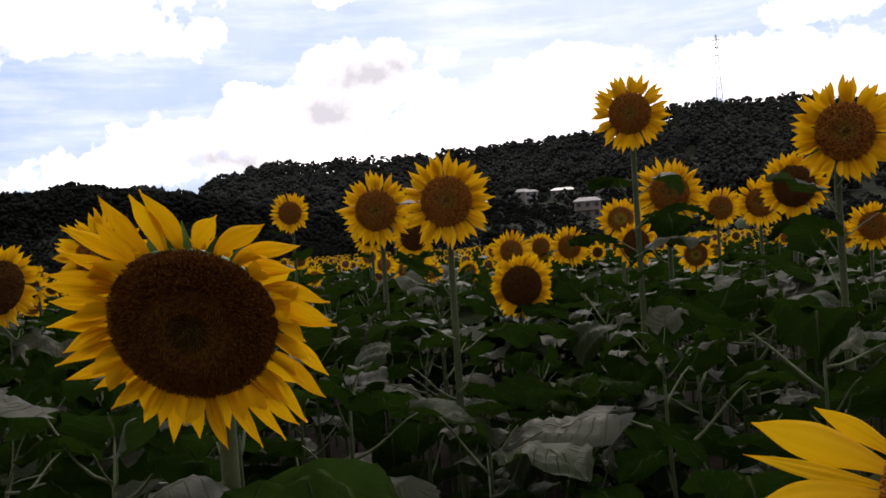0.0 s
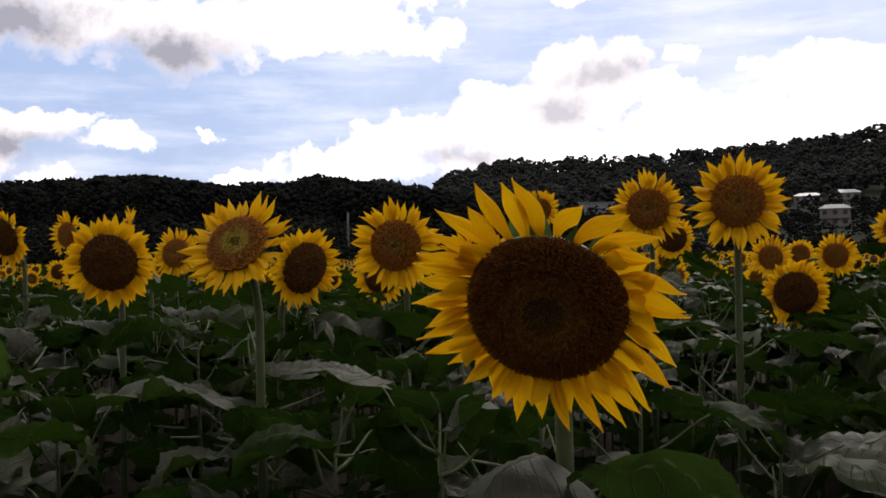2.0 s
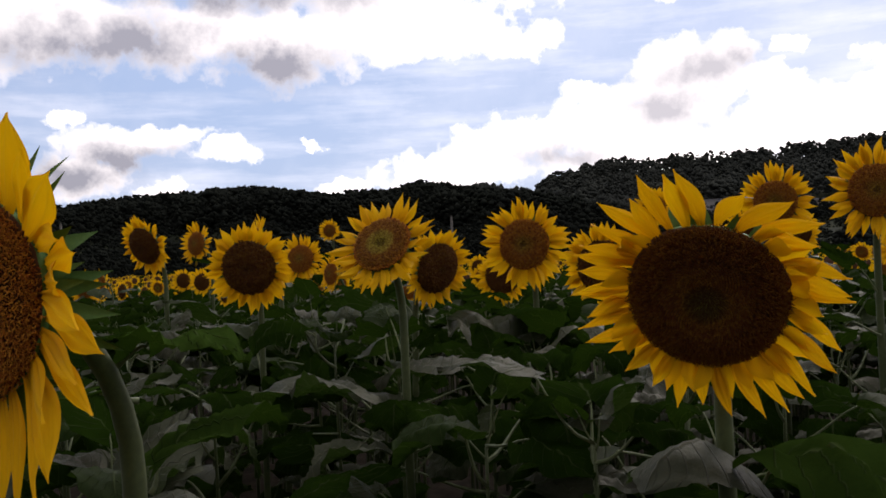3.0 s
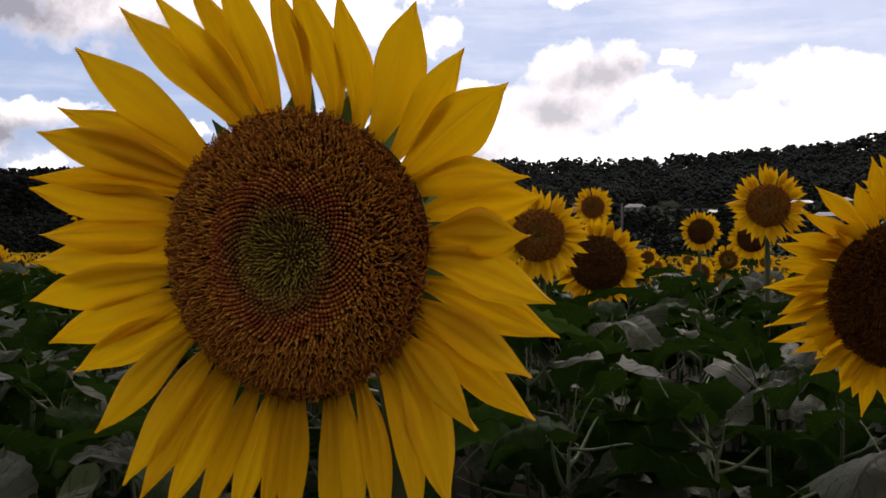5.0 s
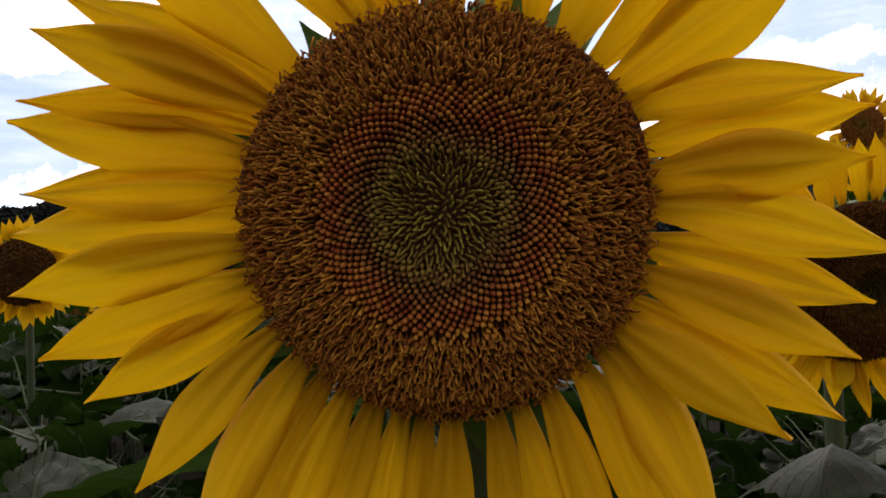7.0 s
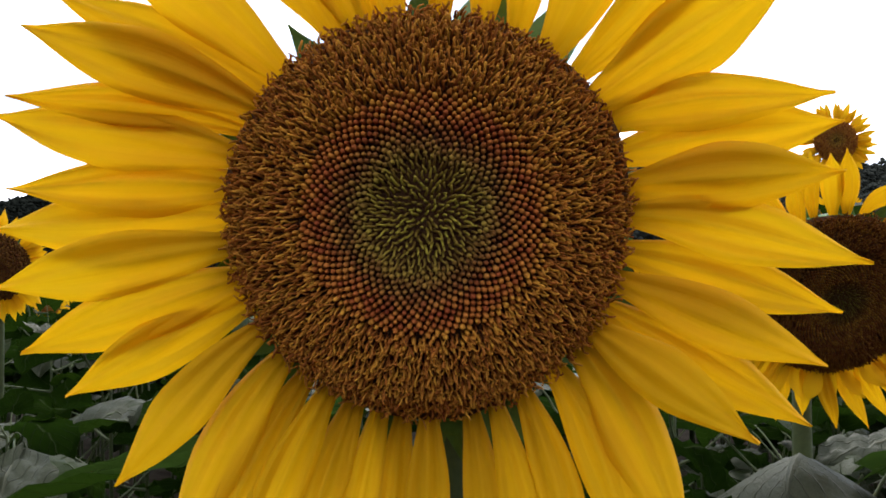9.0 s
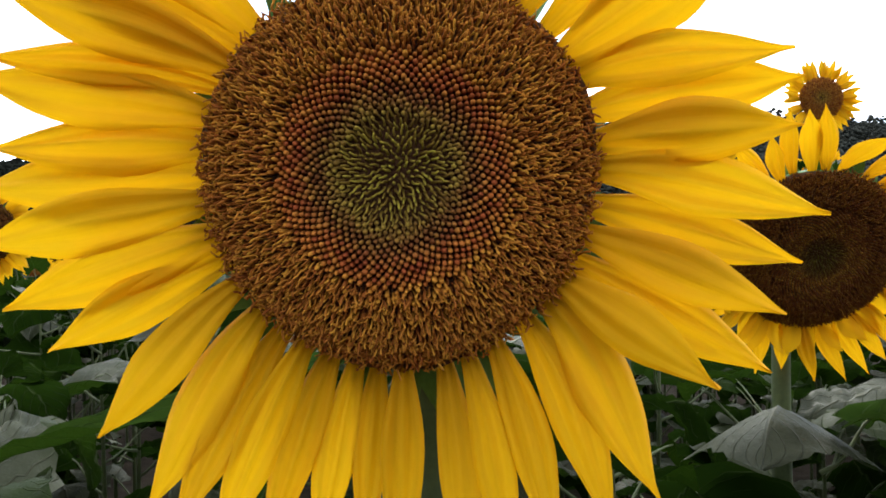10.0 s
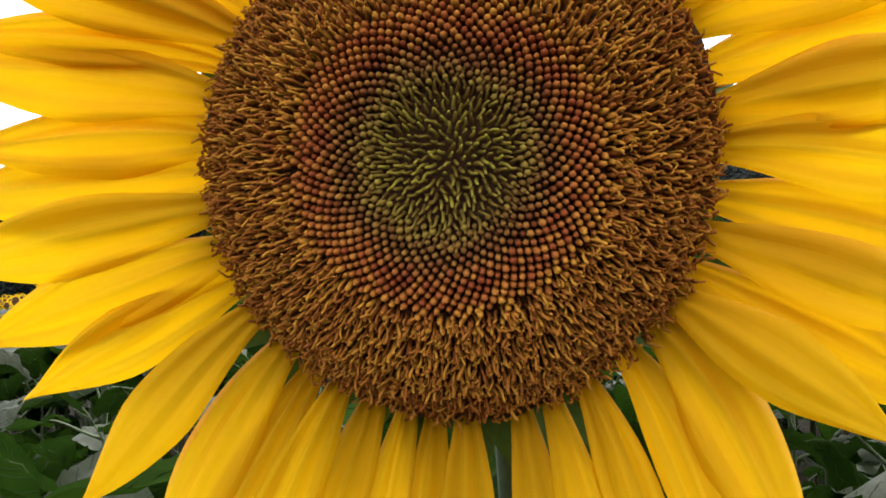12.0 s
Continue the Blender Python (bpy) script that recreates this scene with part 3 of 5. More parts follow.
def ray_florets(n, flat, seed, mat):
    """Florets of a head in bloom: short green florets lying outwards, buds in spiral rows, then long open florets leaning outwards."""
    pitch = math.sqrt(math.pi / n) * 0.98
    out = []

    def add(name, form, lo, hi, size, lean, k, jitter, tall, wobble=0.0, share=1.0, lift=0.0, shift=0.0):
        q, a = spiral(n, lo, hi)
        q, a = q - 0.4 * shift, a + shift / np.maximum(q, 0.1)
        if share < 1:
            keep = np.random.RandomState(seed + k).rand(len(q)) < share
            q, a = q[keep], a[keep]
        out.append((name, scatter(name, *form, q, a, flat, pitch * size, lean, mat, seed + k, jitter, lift, tall, wobble)))

    add("young_floret", strand(5, 6, 0.29, 0.17, 1.7, 0.35), 0.0, 0.33, 1.0, lambda r: 0.25 + 3.0 * r, 0, 0.15, (0.75, 1.15), 0.035)
    add("green_bud", bud(5), 0.27, 0.42, 0.92, lambda r: 0.2 + 0.4 * r, 1, 0.07, (0.85, 1.1))
    add("bud_floret", bud(5), 0.42, 0.585, 1.03, lambda r: 0.1 + 0.4 * r, 2, 0.05, (1.15, 1.5))
    add("opening_floret", bud(5), 0.56, 0.66, 0.86, lambda r: 0.1 + 0.6 * r, 8, 0.12, (1.4, 2.3), 0.0, 0.75)
    add("open_floret", strand(4, 6, 0.20, 0.21, 3.0, 0.4), 0.59, 0.90, 1.0, lambda r: 0.3 + 0.85 * r, 3, 0.12, (0.7, 1.25), 0.045)
    add("anther", strand(4, 5, 0.22, 0.18, 2.3, 0.3), 0.60, 0.97, 1.0, lambda r: 0.15 + 0.8 * r, 7, 0.18, (0.7, 1.2), 0.035, 0.7, 0.0, 0.024)
    add("stigma", forked(2.9), 0.62, 0.93, 0.72, lambda r: 0.35 + 0.6 * r, 4, 0.28, (0.9, 1.3), 0.05, 0.45)
    add("withered_floret", strand(4, 6, 0.25, 0.17, 1.9, 1.0), 0.86, 1.0, 1.1, lambda r: 0.45 + 0.25 * r, 5, 0.42, (0.7, 1.15), 0.09)
    add("withered_stigma", forked(1.8), 0.86, 1.0, 0.85, lambda r: 0.6 + 0.2 * r, 6, 0.45, (0.8, 1.2), 0.06, 0.7)
    return out


def hero_florets(n, flat, seed, green, bud, mat, coarse=False):
    """The florets of one head of radius 1: hair-like buds in the middle, round buds, open florets outside."""
    pitch = math.sqrt(math.pi / n) * 0.98
    out = []

    def add(name, form, lo, hi, size, lean, k, jitter, tall, wobble=0.0, share=1.0):
        q, a = spiral(n, lo, hi)
        if share < 1:
            keep = np.random.RandomState(seed + k).rand(len(q)) < share
            q, a = q[keep], a[keep]
        out.append((name, scatter(name, *form, q, a, flat, pitch * size, lean, mat, seed + k, jitter, 0.0, tall, wobble)))

    round_bud = knob(5 if coarse else 6)
    add("young_floret", strand(4, 4, 0.40, 0.20, 1.5, 0.35), 0.0, green, 1.0, lambda r: 0.15 + 1.2 * r, 0, 0.16, (0.85, 1.2), 0.03)
    add("bud_floret", round_bud, green * 0.6, bud, 1.05, lambda r: 0.1 + 0.2 * r, 1, 0.08, (0.85, 1.2))
    if coarse:
        add("open_floret", round_bud, bud * 0.97, 1.0, 1.15, lambda r: 0.5 * r, 2, 0.35, (0.8, 1.8))
    else:
        add("open_floret", forked(), bud * 0.97, 1.0, 1.0, lambda r: 0.3 + 0.5 * r * r, 2, 0.28, (0.8, 1.4), 0.04)
        add("stigma", strand(4, 5, 0.30, 0.17, 3.0, 0.6), bud, 1.0, 0.9, lambda r: 0.55 + 0.55 * r, 3, 0.28, (0.65, 1.15), 0.06, 0.6)
    return out


PETALS = [petal_mesh(s) for s in range(16)]
PETALS_RAGGED = [petal_mesh(60 + k, 13, 7, c) for k, c in enumerate((-0.6, -0.3, 0.0, 0.2, 0.4, 0.6, 0.9, 0.1, 1.4, -0.1))]
PETALS_FAR = [petal_mesh(s, 6, 4) for s in range(20, 25)]
BRACTS = [bract_mesh(s) for s in range(4)]
LEAVES = [leaf_mesh(s, stalk=0.11 + 0.025 * (s % 5), size=0.16 + 0.012 * (s % 6)) for s in range(14)]
LEAVES_FAR = [leaf_mesh(s, 7, 5, stalk=0.12, size=0.21) for s in range(40, 45)]
LEAVES_PALE = [leaf_mesh(s, stalk=0.12, size=0.19, blade=LEAF_PALE) for s in range(70, 74)]
HEAD_FLAT = [head_mesh(f, i) for i, f in enumerate((0.16, 0.24, 0.32))]
FLORETS_MID = [hero_florets(1000, f, 50 + i, g, b, m, True) for i, (f, g, b, m) in enumerate(((0.16, 0.3, 0.72, FLORET_OLIVE), (0.24, 0.2, 0.5, FLORET_BROWN), (0.32, 0.12, 0.4, FLORET_DARK)))]


def frame_towards(centre, n, roll=0.0):
    """Pose with its z axis along n and its y axis as upright as can be."""
    n = Vector(n).normalized()
    xax = Vector((0, 0, 1)).cross(n).normalized()
    yax = n.cross(xax)
    m = Matrix((xax, yax, n)).transposed().to_4x4()
    return Matrix.Translation(centre) @ m @ pose(0, 0, 0, 0, 0, roll)


def add_petal(head, R, ang, length, width, tilt, twist, mesh, z=-0.02, start=0.9):
    m = pose(0, 0, 0, 0, 0, ang) @ pose(R * start, 0, R * z, twist, -tilt, 0) @ Matrix.Diagonal((length, width, length, 1))
    return child("petal", mesh, head, m)


def add_leaf(thing, at, heading, pitch, scale, mesh):
    m = pose(*at, 0, 0, heading) @ pose(0, 0, 0, 0, -pitch, 0) @ Matrix.Diagonal((scale, scale, scale, 1))
    return child("leaf", mesh, thing, m)


def stem_path(base, centre, n, R, neck=0.09):
    n = Vector(n).normalized()
    c = Vector(centre)
    root = c - n * R * 0.5
    low = c - n * (R * 0.5 + neck) - Vector((0, 0, 0.2 - 0.1 * n.z))
    b = Vector(base)
    lower = bezier(b, b + Vector((0, 0, 0.4)), low - Vector((0, 0, 0.35)), low, 7)
    upper = bezier(low, low + Vector((0, 0, 0.10)), root - n * neck * 0.55 - Vector((0, 0, 0.025)), root, 7)
    return lower + upper[1:]


GROUND_Z = 0.0


def sunflower(centre, n, R, label, style=1, petals=None, count=34, length=0.6, leaves=9, seed=0, lean=(0, 0), florets=None,
              near=True, top_leaf=0.24, roll=0.0, neck=0.09, thick=None, width=0.34, ragged=False, calyx=0, group="sunflowers of the field", tilt=(-4, 16), leaf_scale=1.0, placed=()):
    """One plant: stem, leaves, flower head with its petals, bracts and florets. length, width: of a petal, in disc radii."""
    rng = random.Random(1000 + seed)
    base = Vector((centre[0] - n[0] * 0.12 + lean[0], centre[1] - n[1] * 0.12 + lean[1], GROUND_Z))
    thing = tagged(new("sunflower"), label, "sunflower", group)
    thing.location = base
    rel = Vector(centre) - base
    path = stem_path((0, 0, -0.02), rel, n, R, neck)
    thick = thick or 0.009 + 0.024 * R
    k = len(path) - 1
    sv, sf = tube(path, [thick * (1.15 - 0.35 * i / k) for i in range(k + 1)], 10 if near else 6)
    child("stem", mesh_of("stem", sv, sf, [STEM]), thing)
    hm = frame_towards(rel, n, roll)
    head = child("flower_head", HEAD_FLAT[style], thing, hm @ Matrix.Diagonal((R, R, R, 1)))
    for nm, me in (florets or FLORETS_MID[style]):
        child(nm, me, head, None, "", "stuff")
    pool = PETALS_RAGGED if ragged else PETALS if near else PETALS_FAR
    if petals is None:
        petals = []
        for i in range(count):
            petals.append((360.0 * i / count + rng.uniform(-5, 5), 1 + length * rng.uniform(0.75, 1.15)))
    for i, row in enumerate(placed):
        child("petal", set_petal(*row, seed * 100 + i), head)
    for i, (ang, reach) in enumerate(petals):
        ti = rng.uniform(*tilt)
        le = (reach - 0.9) * rng.uniform(0.97, 1.03) / math.cos(radians(ti) * 0.8)
        add_petal(head, 1.0, ang, le, width * rng.uniform(0.85, 1.12), ti, rng.uniform(-27, 27),
                  pool[rng.randrange(len(pool))], z=-0.02 - 0.06 * (i % 3), start=0.9)
    for i in range(22 if near else 0):
        ang = 360.0 * i / 22 + rng.uniform(-6, 6)
        m = pose(0, 0, 0, 0, 0, ang) @ pose(0.82, 0, -0.16, rng.uniform(-20, 20), rng.uniform(-5, 25), 0) @ Matrix.Diagonal((rng.uniform(0.32, 0.5), 0.26, 0.6, 1))
        child("bract", BRACTS[i % 4], head, m)
    for i in range(calyx):
        ang = 360.0 * i / calyx + rng.uniform(-8, 8)
        m = pose(0, 0, 0, 0, 0, ang) @ pose(0.78, 0, -0.26, rng.uniform(-25, 25), rng.uniform(8, 50), 0) @ Matrix.Diagonal((rng.uniform(0.5, 0.85), 0.3, 0.7, 1))
        child("bract", BRACTS[i % 4], head, m)
    lp = LEAVES if near else LEAVES_FAR
    for i in range(leaves):
        z = rel.z - top_leaf - (rel.z - top_leaf - 0.25) * (i / max(1, leaves - 1)) ** 0.9
        j = min(range(len(path)), key=lambda q: abs(path[q].z - z))
        a = path[j]
        s = leaf_scale * rng.uniform(0.75, 1.25) * (0.75 if i == 0 else 1.0)
        add_leaf(thing, (a.x, a.y, z), (i * 137.5 + seed * 61 + rng.uniform(-25, 25)) % 360, rng.uniform(-10, 25), s, lp[rng.randrange(len(lp))])
    return thing


# ---- ground and hills: one sheet ----
LEFT_RIDGE = [(-180, 2.0), (-90, 3.0), (-60, 3.6), (-45, 3.9), (-40.4, 4.2), (-37.2, 4.7), (-34, 5.0), (-30, 5.25), (-27.8, 4.95), (-25.5, 4.5), (-24.4, 4.75), (-22.2, 4.7), (-20.1, 5.2), (-17.4, 4.6), (-14, 4.2), (-12.5, 3.9), (-8, 2.4), (-2, 1.2), (3, 0.0), (180, 0.0)]
RIGHT_RIDGE = [(-180, 0.0), (-24, 0.0), (-16, 2.6), (-13.4, 4.0), (-12.6, 5.0), (-11.4, 5.3), (-8.7, 5.95), (-6.5, 5.75), (-3, 6.0), (0, 5.95), (3, 6.0), (6, 6.3), (8.7, 6.5), (11.3, 6.75), (13.4, 7.25), (15, 7.6), (16.9, 7.75), (18.4, 7.65), (21.5, 7.55), (27.9, 6.7), (45, 5.0), (70, 3.0), (110, 1.0), (180, 0.0)]


def ridge(rows, az):
    return float(np.interp(az, [r[0] for r in rows], [r[1] for r in rows]))


def ground_height(x, y):
    r = math.hypot(x, y)
    if r < 60:
        return 0.0
    az = math.degrees(math.atan2(x, y))
    hl = max(0.0, 330 * math.tan(radians(ridge(LEFT_RIDGE, az))) - 8.0)
    hr = max(0.0, 620 * math.tan(radians(ridge(RIGHT_RIDGE, az))) - 9.0)
    sl = min(1.0, max(0.0, (r - 110) / 220)) ** 0.9 if r < 330 else max(0.0, 1 - (r - 330) / 250)
    sr = min(1.0, max(0.0, (r - 170) / 450)) ** 1.67 if r < 620 else max(0.0, 1 - (r - 620) / 500)
    z = max(hl * sl, hr * sr)
    return z + (1.2 * noise.noise(Vector((x * 0.02, y * 0.02, 0))) if r > 110 else 0.0)


def make_ground():
    rings = [0.0, 1.0, 2.5, 5, 10, 20, 35, 60, 90, 110, 125, 140, 155, 170, 185, 200, 215, 230, 245, 260, 275, 290, 305, 320, 330, 345, 370, 400, 430, 460, 490, 520, 550, 580, 605, 620, 640, 700, 800, 1000, 1500, 2500, 4500]
    azs = np.radians(np.arange(-180, 180, 1.5))
    verts, faces = [(0, 0, 0)], []
    for r in rings[1:]:
        for a in azs:
            x, y = r * math.sin(a), r * math.cos(a)
            soil = 0.02 * noise.noise(Vector((x * 1.5, y * 1.5, 3))) if 0.5 < r < 40 else 0
            verts.append((x, y, ground_height(x, y) + soil))
    n = len(azs)
    for k in range(n):
        faces.append((0, 1 + (k + 1) % n, 1 + k))
    for i in range(len(rings) - 2):
        for k in range(n):
            k2 = (k + 1) % n
            a, b = 1 + i * n, 1 + (i + 1) * n
            faces.append((a + k, a + k2, b + k2, b + k))
    m, nt, b, out = material("field_soil_and_grass")
    tex = nt.nodes.new("ShaderNodeTexCoord")
    n1 = noise_node(nt, tex.outputs["Object"], 7.0, 8.0, 0.65)
    n2 = noise_node(nt, tex.outputs["Object"], 0.08, 5.0)
    ln = nt.nodes.new("ShaderNodeVectorMath")
    ln.operation = "LENGTH"
    nt.links.new(tex.outputs["Object"], ln.inputs[0])
    soil = ramp_node(nt, n1.outputs[0], [(0.3, (0.014, 0.010, 0.007)), (0.7, (0.045, 0.034, 0.024))])
    grass = ramp_node(nt, n2.outputs[0], [(0.35, (0.008, 0.011, 0.005)), (0.65, (0.022, 0.027, 0.012))])
    far = math_node(nt, "MULTIPLY_ADD", ln.outputs["Value"], 0.05, -2.8, clamp=True)
    nt.links.new(mix_node(nt, far, soil, grass), b.inputs["Base Color"])
    b.inputs["Roughness"].default_value = 0.95
    b.inputs["Specular IOR Level"].default_value = 0.05
    bump(nt, b, n1.outputs[0], 0.6, 0.03)
    ob = new("ground", mesh_of("ground", verts, faces, [m]))
    tagged(ob, "dark bare soil under the plants, rising to grassy hills", "ground", "", "structure")


make_ground()


def woodland(name, label, spots, seed, mat=None, clumps=34, small=0.16, large=0.30):
    """A stand of trees, each a crown of many small uneven clumps of foliage."""
    rng = np.random.RandomState(seed)
    base = np.array([(1, 0, 0), (-1, 0, 0), (0, 1, 0), (0, -1, 0), (0, 0, 1), (0, 0, -0.8)])
    tris = np.array([(0, 2, 4), (2, 1, 4), (1, 3, 4), (3, 0, 4), (2, 0, 5), (1, 2, 5), (3, 1, 5), (0, 3, 5)])
    tree = np.array([(x, y, ground_height(x, y), h, w) for x, y, h, w in spots])
    conifer = rng.rand(len(tree)) < 0.05
    tree, conifer = np.repeat(tree, clumps, 0), np.repeat(conifer, clumps)
    n = len(tree)
    x, y, z0, h, w = tree.T
    u = rng.rand(n)
    rad = np.where(conifer, w * (1 - u) * 0.7, w * np.sqrt(np.maximum(0.05, 1 - (2 * u - 0.85) ** 2)))
    a, rr = rng.uniform(0, 6.283, n), rad * np.sqrt(rng.rand(n))
    size = w * rng.uniform(small, large, n)
    at = np.stack([x + rr * np.cos(a), y + rr * np.sin(a), z0 + h * (0.22 + 0.74 * u)], -1)
    v = base[None] * rng.uniform(0.6, 1.3, (n, 6, 1)) + rng.normal(0, 0.18, (n, 6, 3))
    turn = rng.uniform(0, 6.283, n)
    c, d = np.cos(turn)[:, None], np.sin(turn)[:, None]
    v = np.stack([v[..., 0] * c - v[..., 1] * d, v[..., 0] * d + v[..., 1] * c, v[..., 2] * 0.8], -1)
    v = v * size[:, None, None] + at[:, None]
    f = tris[None] + 6 * np.arange(n)[:, None, None]
    me = bpy.data.meshes.new(name)
    me.from_pydata(v.reshape(-1, 3).tolist(), [], f.reshape(-1, 3).tolist())
    me.materials.append(mat or WOODS)
    me.polygons.foreach_set("use_smooth", np.ones(len(me.polygons), dtype=bool))
    me.update()
    return tagged(new(name, me), label, "woodland", "", "stuff")


def wood_spots(n, az0, az1, r0, r1, seed, clear=None, hmin=6, hmax=11, sparse=0.95):
    rng = random.Random(seed)
    out = []
    while len(out) < n:
        az, r = rng.uniform(az0, az1), math.sqrt(rng.uniform(r0 * r0, r1 * r1))
        if clear and clear(az, r) and rng.random() < sparse:
            continue
        x, y = r * math.sin(radians(az)), r * math.cos(radians(az))
        h = rng.uniform(hmin, hmax)
        out.append((x, y, h, h * rng.uniform(0.42, 0.58)))
    return out


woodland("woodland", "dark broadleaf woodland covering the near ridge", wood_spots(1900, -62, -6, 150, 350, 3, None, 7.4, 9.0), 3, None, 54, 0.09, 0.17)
woodland("woodland", "dark mixed woodland covering the far hill", wood_spots(2100, -18, 42, 300, 640, 4, lambda az, r: -7 < az < 13.5 and r < 405, 9.0, 10.3), 4, HAZY_HILL_WOODS)
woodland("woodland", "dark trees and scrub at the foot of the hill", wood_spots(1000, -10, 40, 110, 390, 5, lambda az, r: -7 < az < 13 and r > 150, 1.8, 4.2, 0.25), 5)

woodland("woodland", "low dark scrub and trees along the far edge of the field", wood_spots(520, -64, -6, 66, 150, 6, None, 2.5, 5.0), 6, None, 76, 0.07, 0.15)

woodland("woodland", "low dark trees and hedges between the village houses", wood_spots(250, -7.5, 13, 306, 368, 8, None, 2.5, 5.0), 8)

# ---- the sunflowers that stand out ----
# petals of the largest head: angle of the foot, of the tip, reach, height of the tip, width (in disc radii), layer
B_LEFT = [(116, 124.5, 2.14, 0.22, 0.39, 1), (135, 136.0, 2.14, 0.30, 0.43, 0), (142, 148.3, 2.06, 0.26, 0.39, 1), (147.5, 154, 2.06, 0.36, 0.41, 0), (154, 163.4, 2.03, 0.34, 0.27, 2),
          (162.5, 166.5, 2.12, 0.22, 0.42, 0), (171, 175.8, 2.06, 0.14, 0.42, 1), (180, 181.3, 2.12, 0.16, 0.42, 2), (188, 189.2, 2.12, 0.22, 0.40, 0), (198, 198.3, 2.11, 0.14, 0.42, 0),
          (205, 206.3, 1.98, 0.15, 0.36, 2)]
B_LOWER = [(214, 221, 1.95, 0.30, 0.33, 0), (224, 233, 2.06, 0.30, 0.35, 1), (232, 237.5, 2.08, 0.30, 0.30, 2), (240, 243.5, 2.08, 0.28, 0.31, 0), (248, 250, 2.08, 0.22, 0.29, 1),
           (255.5, 257.5, 2.02, 0.18, 0.26, 2), (262, 264, 1.95, 0.16, 0.23, 2), (270, 269.5, 2.08, 0.20, 0.28, 0), (282, 279.5, 2.08, 0.20, 0.27, 1), (289.5, 285.5, 2.05, 0.22, 0.26, 0),
           (298, 292, 2.06, 0.24, 0.28, 0), (309, 300.5, 2.06, 0.28, 0.33, 1), (318, 308, 2.02, 0.30, 0.40, 0)]
B_RIGHT = [(325, 325.5, 1.80, 0.50, 0.34, 0), (331.5, 330.8, 2.04, 0.26, 0.34, 1), (340, 338.8, 1.93, 0.42, 0.35, 0), (348.5, 346, 1.99, 0.22, 0.37, 1), (359, 353, 1.98, 0.50, 0.38, 0),
           (7, 4.8, 1.84, 0.55, 0.40, 1), (16.5, 11.4, 1.92, 0.40, 0.40, 2), (26, 15.2, 1.88, 0.48, 0.34, 1), (33, 32.2, 1.98, 0.40, 0.48, 0)]
B_UPPER = [(42, 42, 1.90, 0.42, 0.32, 1), (52, 57.5, 1.92, 0.22, 0.44, 0), (63, 74, 1.80, 0.22, 0.30, 2), (73, 84.5, 1.92, 0.25, 0.34, 1), (85, 89, 1.86, 0.25, 0.32, 0),
           (98, 101.5, 2.10, 0.25, 0.34, 0), (104, 108.5, 2.05, 0.22, 0.30, 2), (110, 116.5, 2.06, 0.24, 0.34, 1)]
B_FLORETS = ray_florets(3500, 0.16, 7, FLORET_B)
# petals of the nodding head: angle of the foot, of the tip, reach
A_RIGHT = [(100, 102, 1.77), (90, 97, 1.82), (78, 68, 1.57), (63, 50, 1.74), (50, 34, 1.74), (39, 27, 1.53), (23, 9, 1.73), (11, 2, 1.70), (359, 357, 1.74), (346, 334, 1.73), (330, 325, 1.82), (313, 312, 1.83),
           (303, 306, 1.85), (293, 298, 1.90), (282, 289, 1.84), (270, 276, 1.71)]
A_LEFT = [(259, 263, 1.62), (248, 252, 1.72), (238, 237, 1.50), (226, 221, 1.53), (216, 210, 1.58), (206, 200, 1.76), (192, 192, 1.75), (182, 186, 1.56), (172, 176, 1.73), (162, 163, 1.66), (153, 155, 1.76),
          (145, 149, 1.75), (137, 140, 1.75), (128, 130, 1.88), (121, 118, 1.68), (112, 110, 1.92)]
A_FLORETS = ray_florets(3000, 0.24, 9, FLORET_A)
HERO_B = sunflower((-0.741, 0.543, 1.451), (-0.125, -1.0, -0.06), 0.0888, "very large open sunflower with green-hearted brown disc and long petals", 0, [],
          seed=1, florets=B_FLORETS, leaves=6, lean=(0.03, 0.04), top_leaf=0.46, thick=0.0125, neck=0.14, calyx=32,
          placed=B_LEFT + B_LOWER + B_RIGHT + B_UPPER)
HERO_A = sunflower((-0.19, 1.30, 1.401), (-0.06, -1.0, -0.48), 0.1095, "large nodding sunflower with a wide dark brown disc and ragged petals", 1, [(a, 1.42 + 0.06 * (a % 3)) for a in range(132, 410, 11)],
          seed=2, florets=A_FLORETS, leaves=8, lean=(0.02, 0.05), top_leaf=0.26, width=0.25, thick=0.014, tilt=(-4, 24), ragged=True,
          placed=[(f, t, r, 0.06 + 0.045 * (i % 4), 0.32 if 60 < f < 104 else 0.26, i % 3) for i, (f, t, r) in enumerate(A_RIGHT + A_LEFT)])

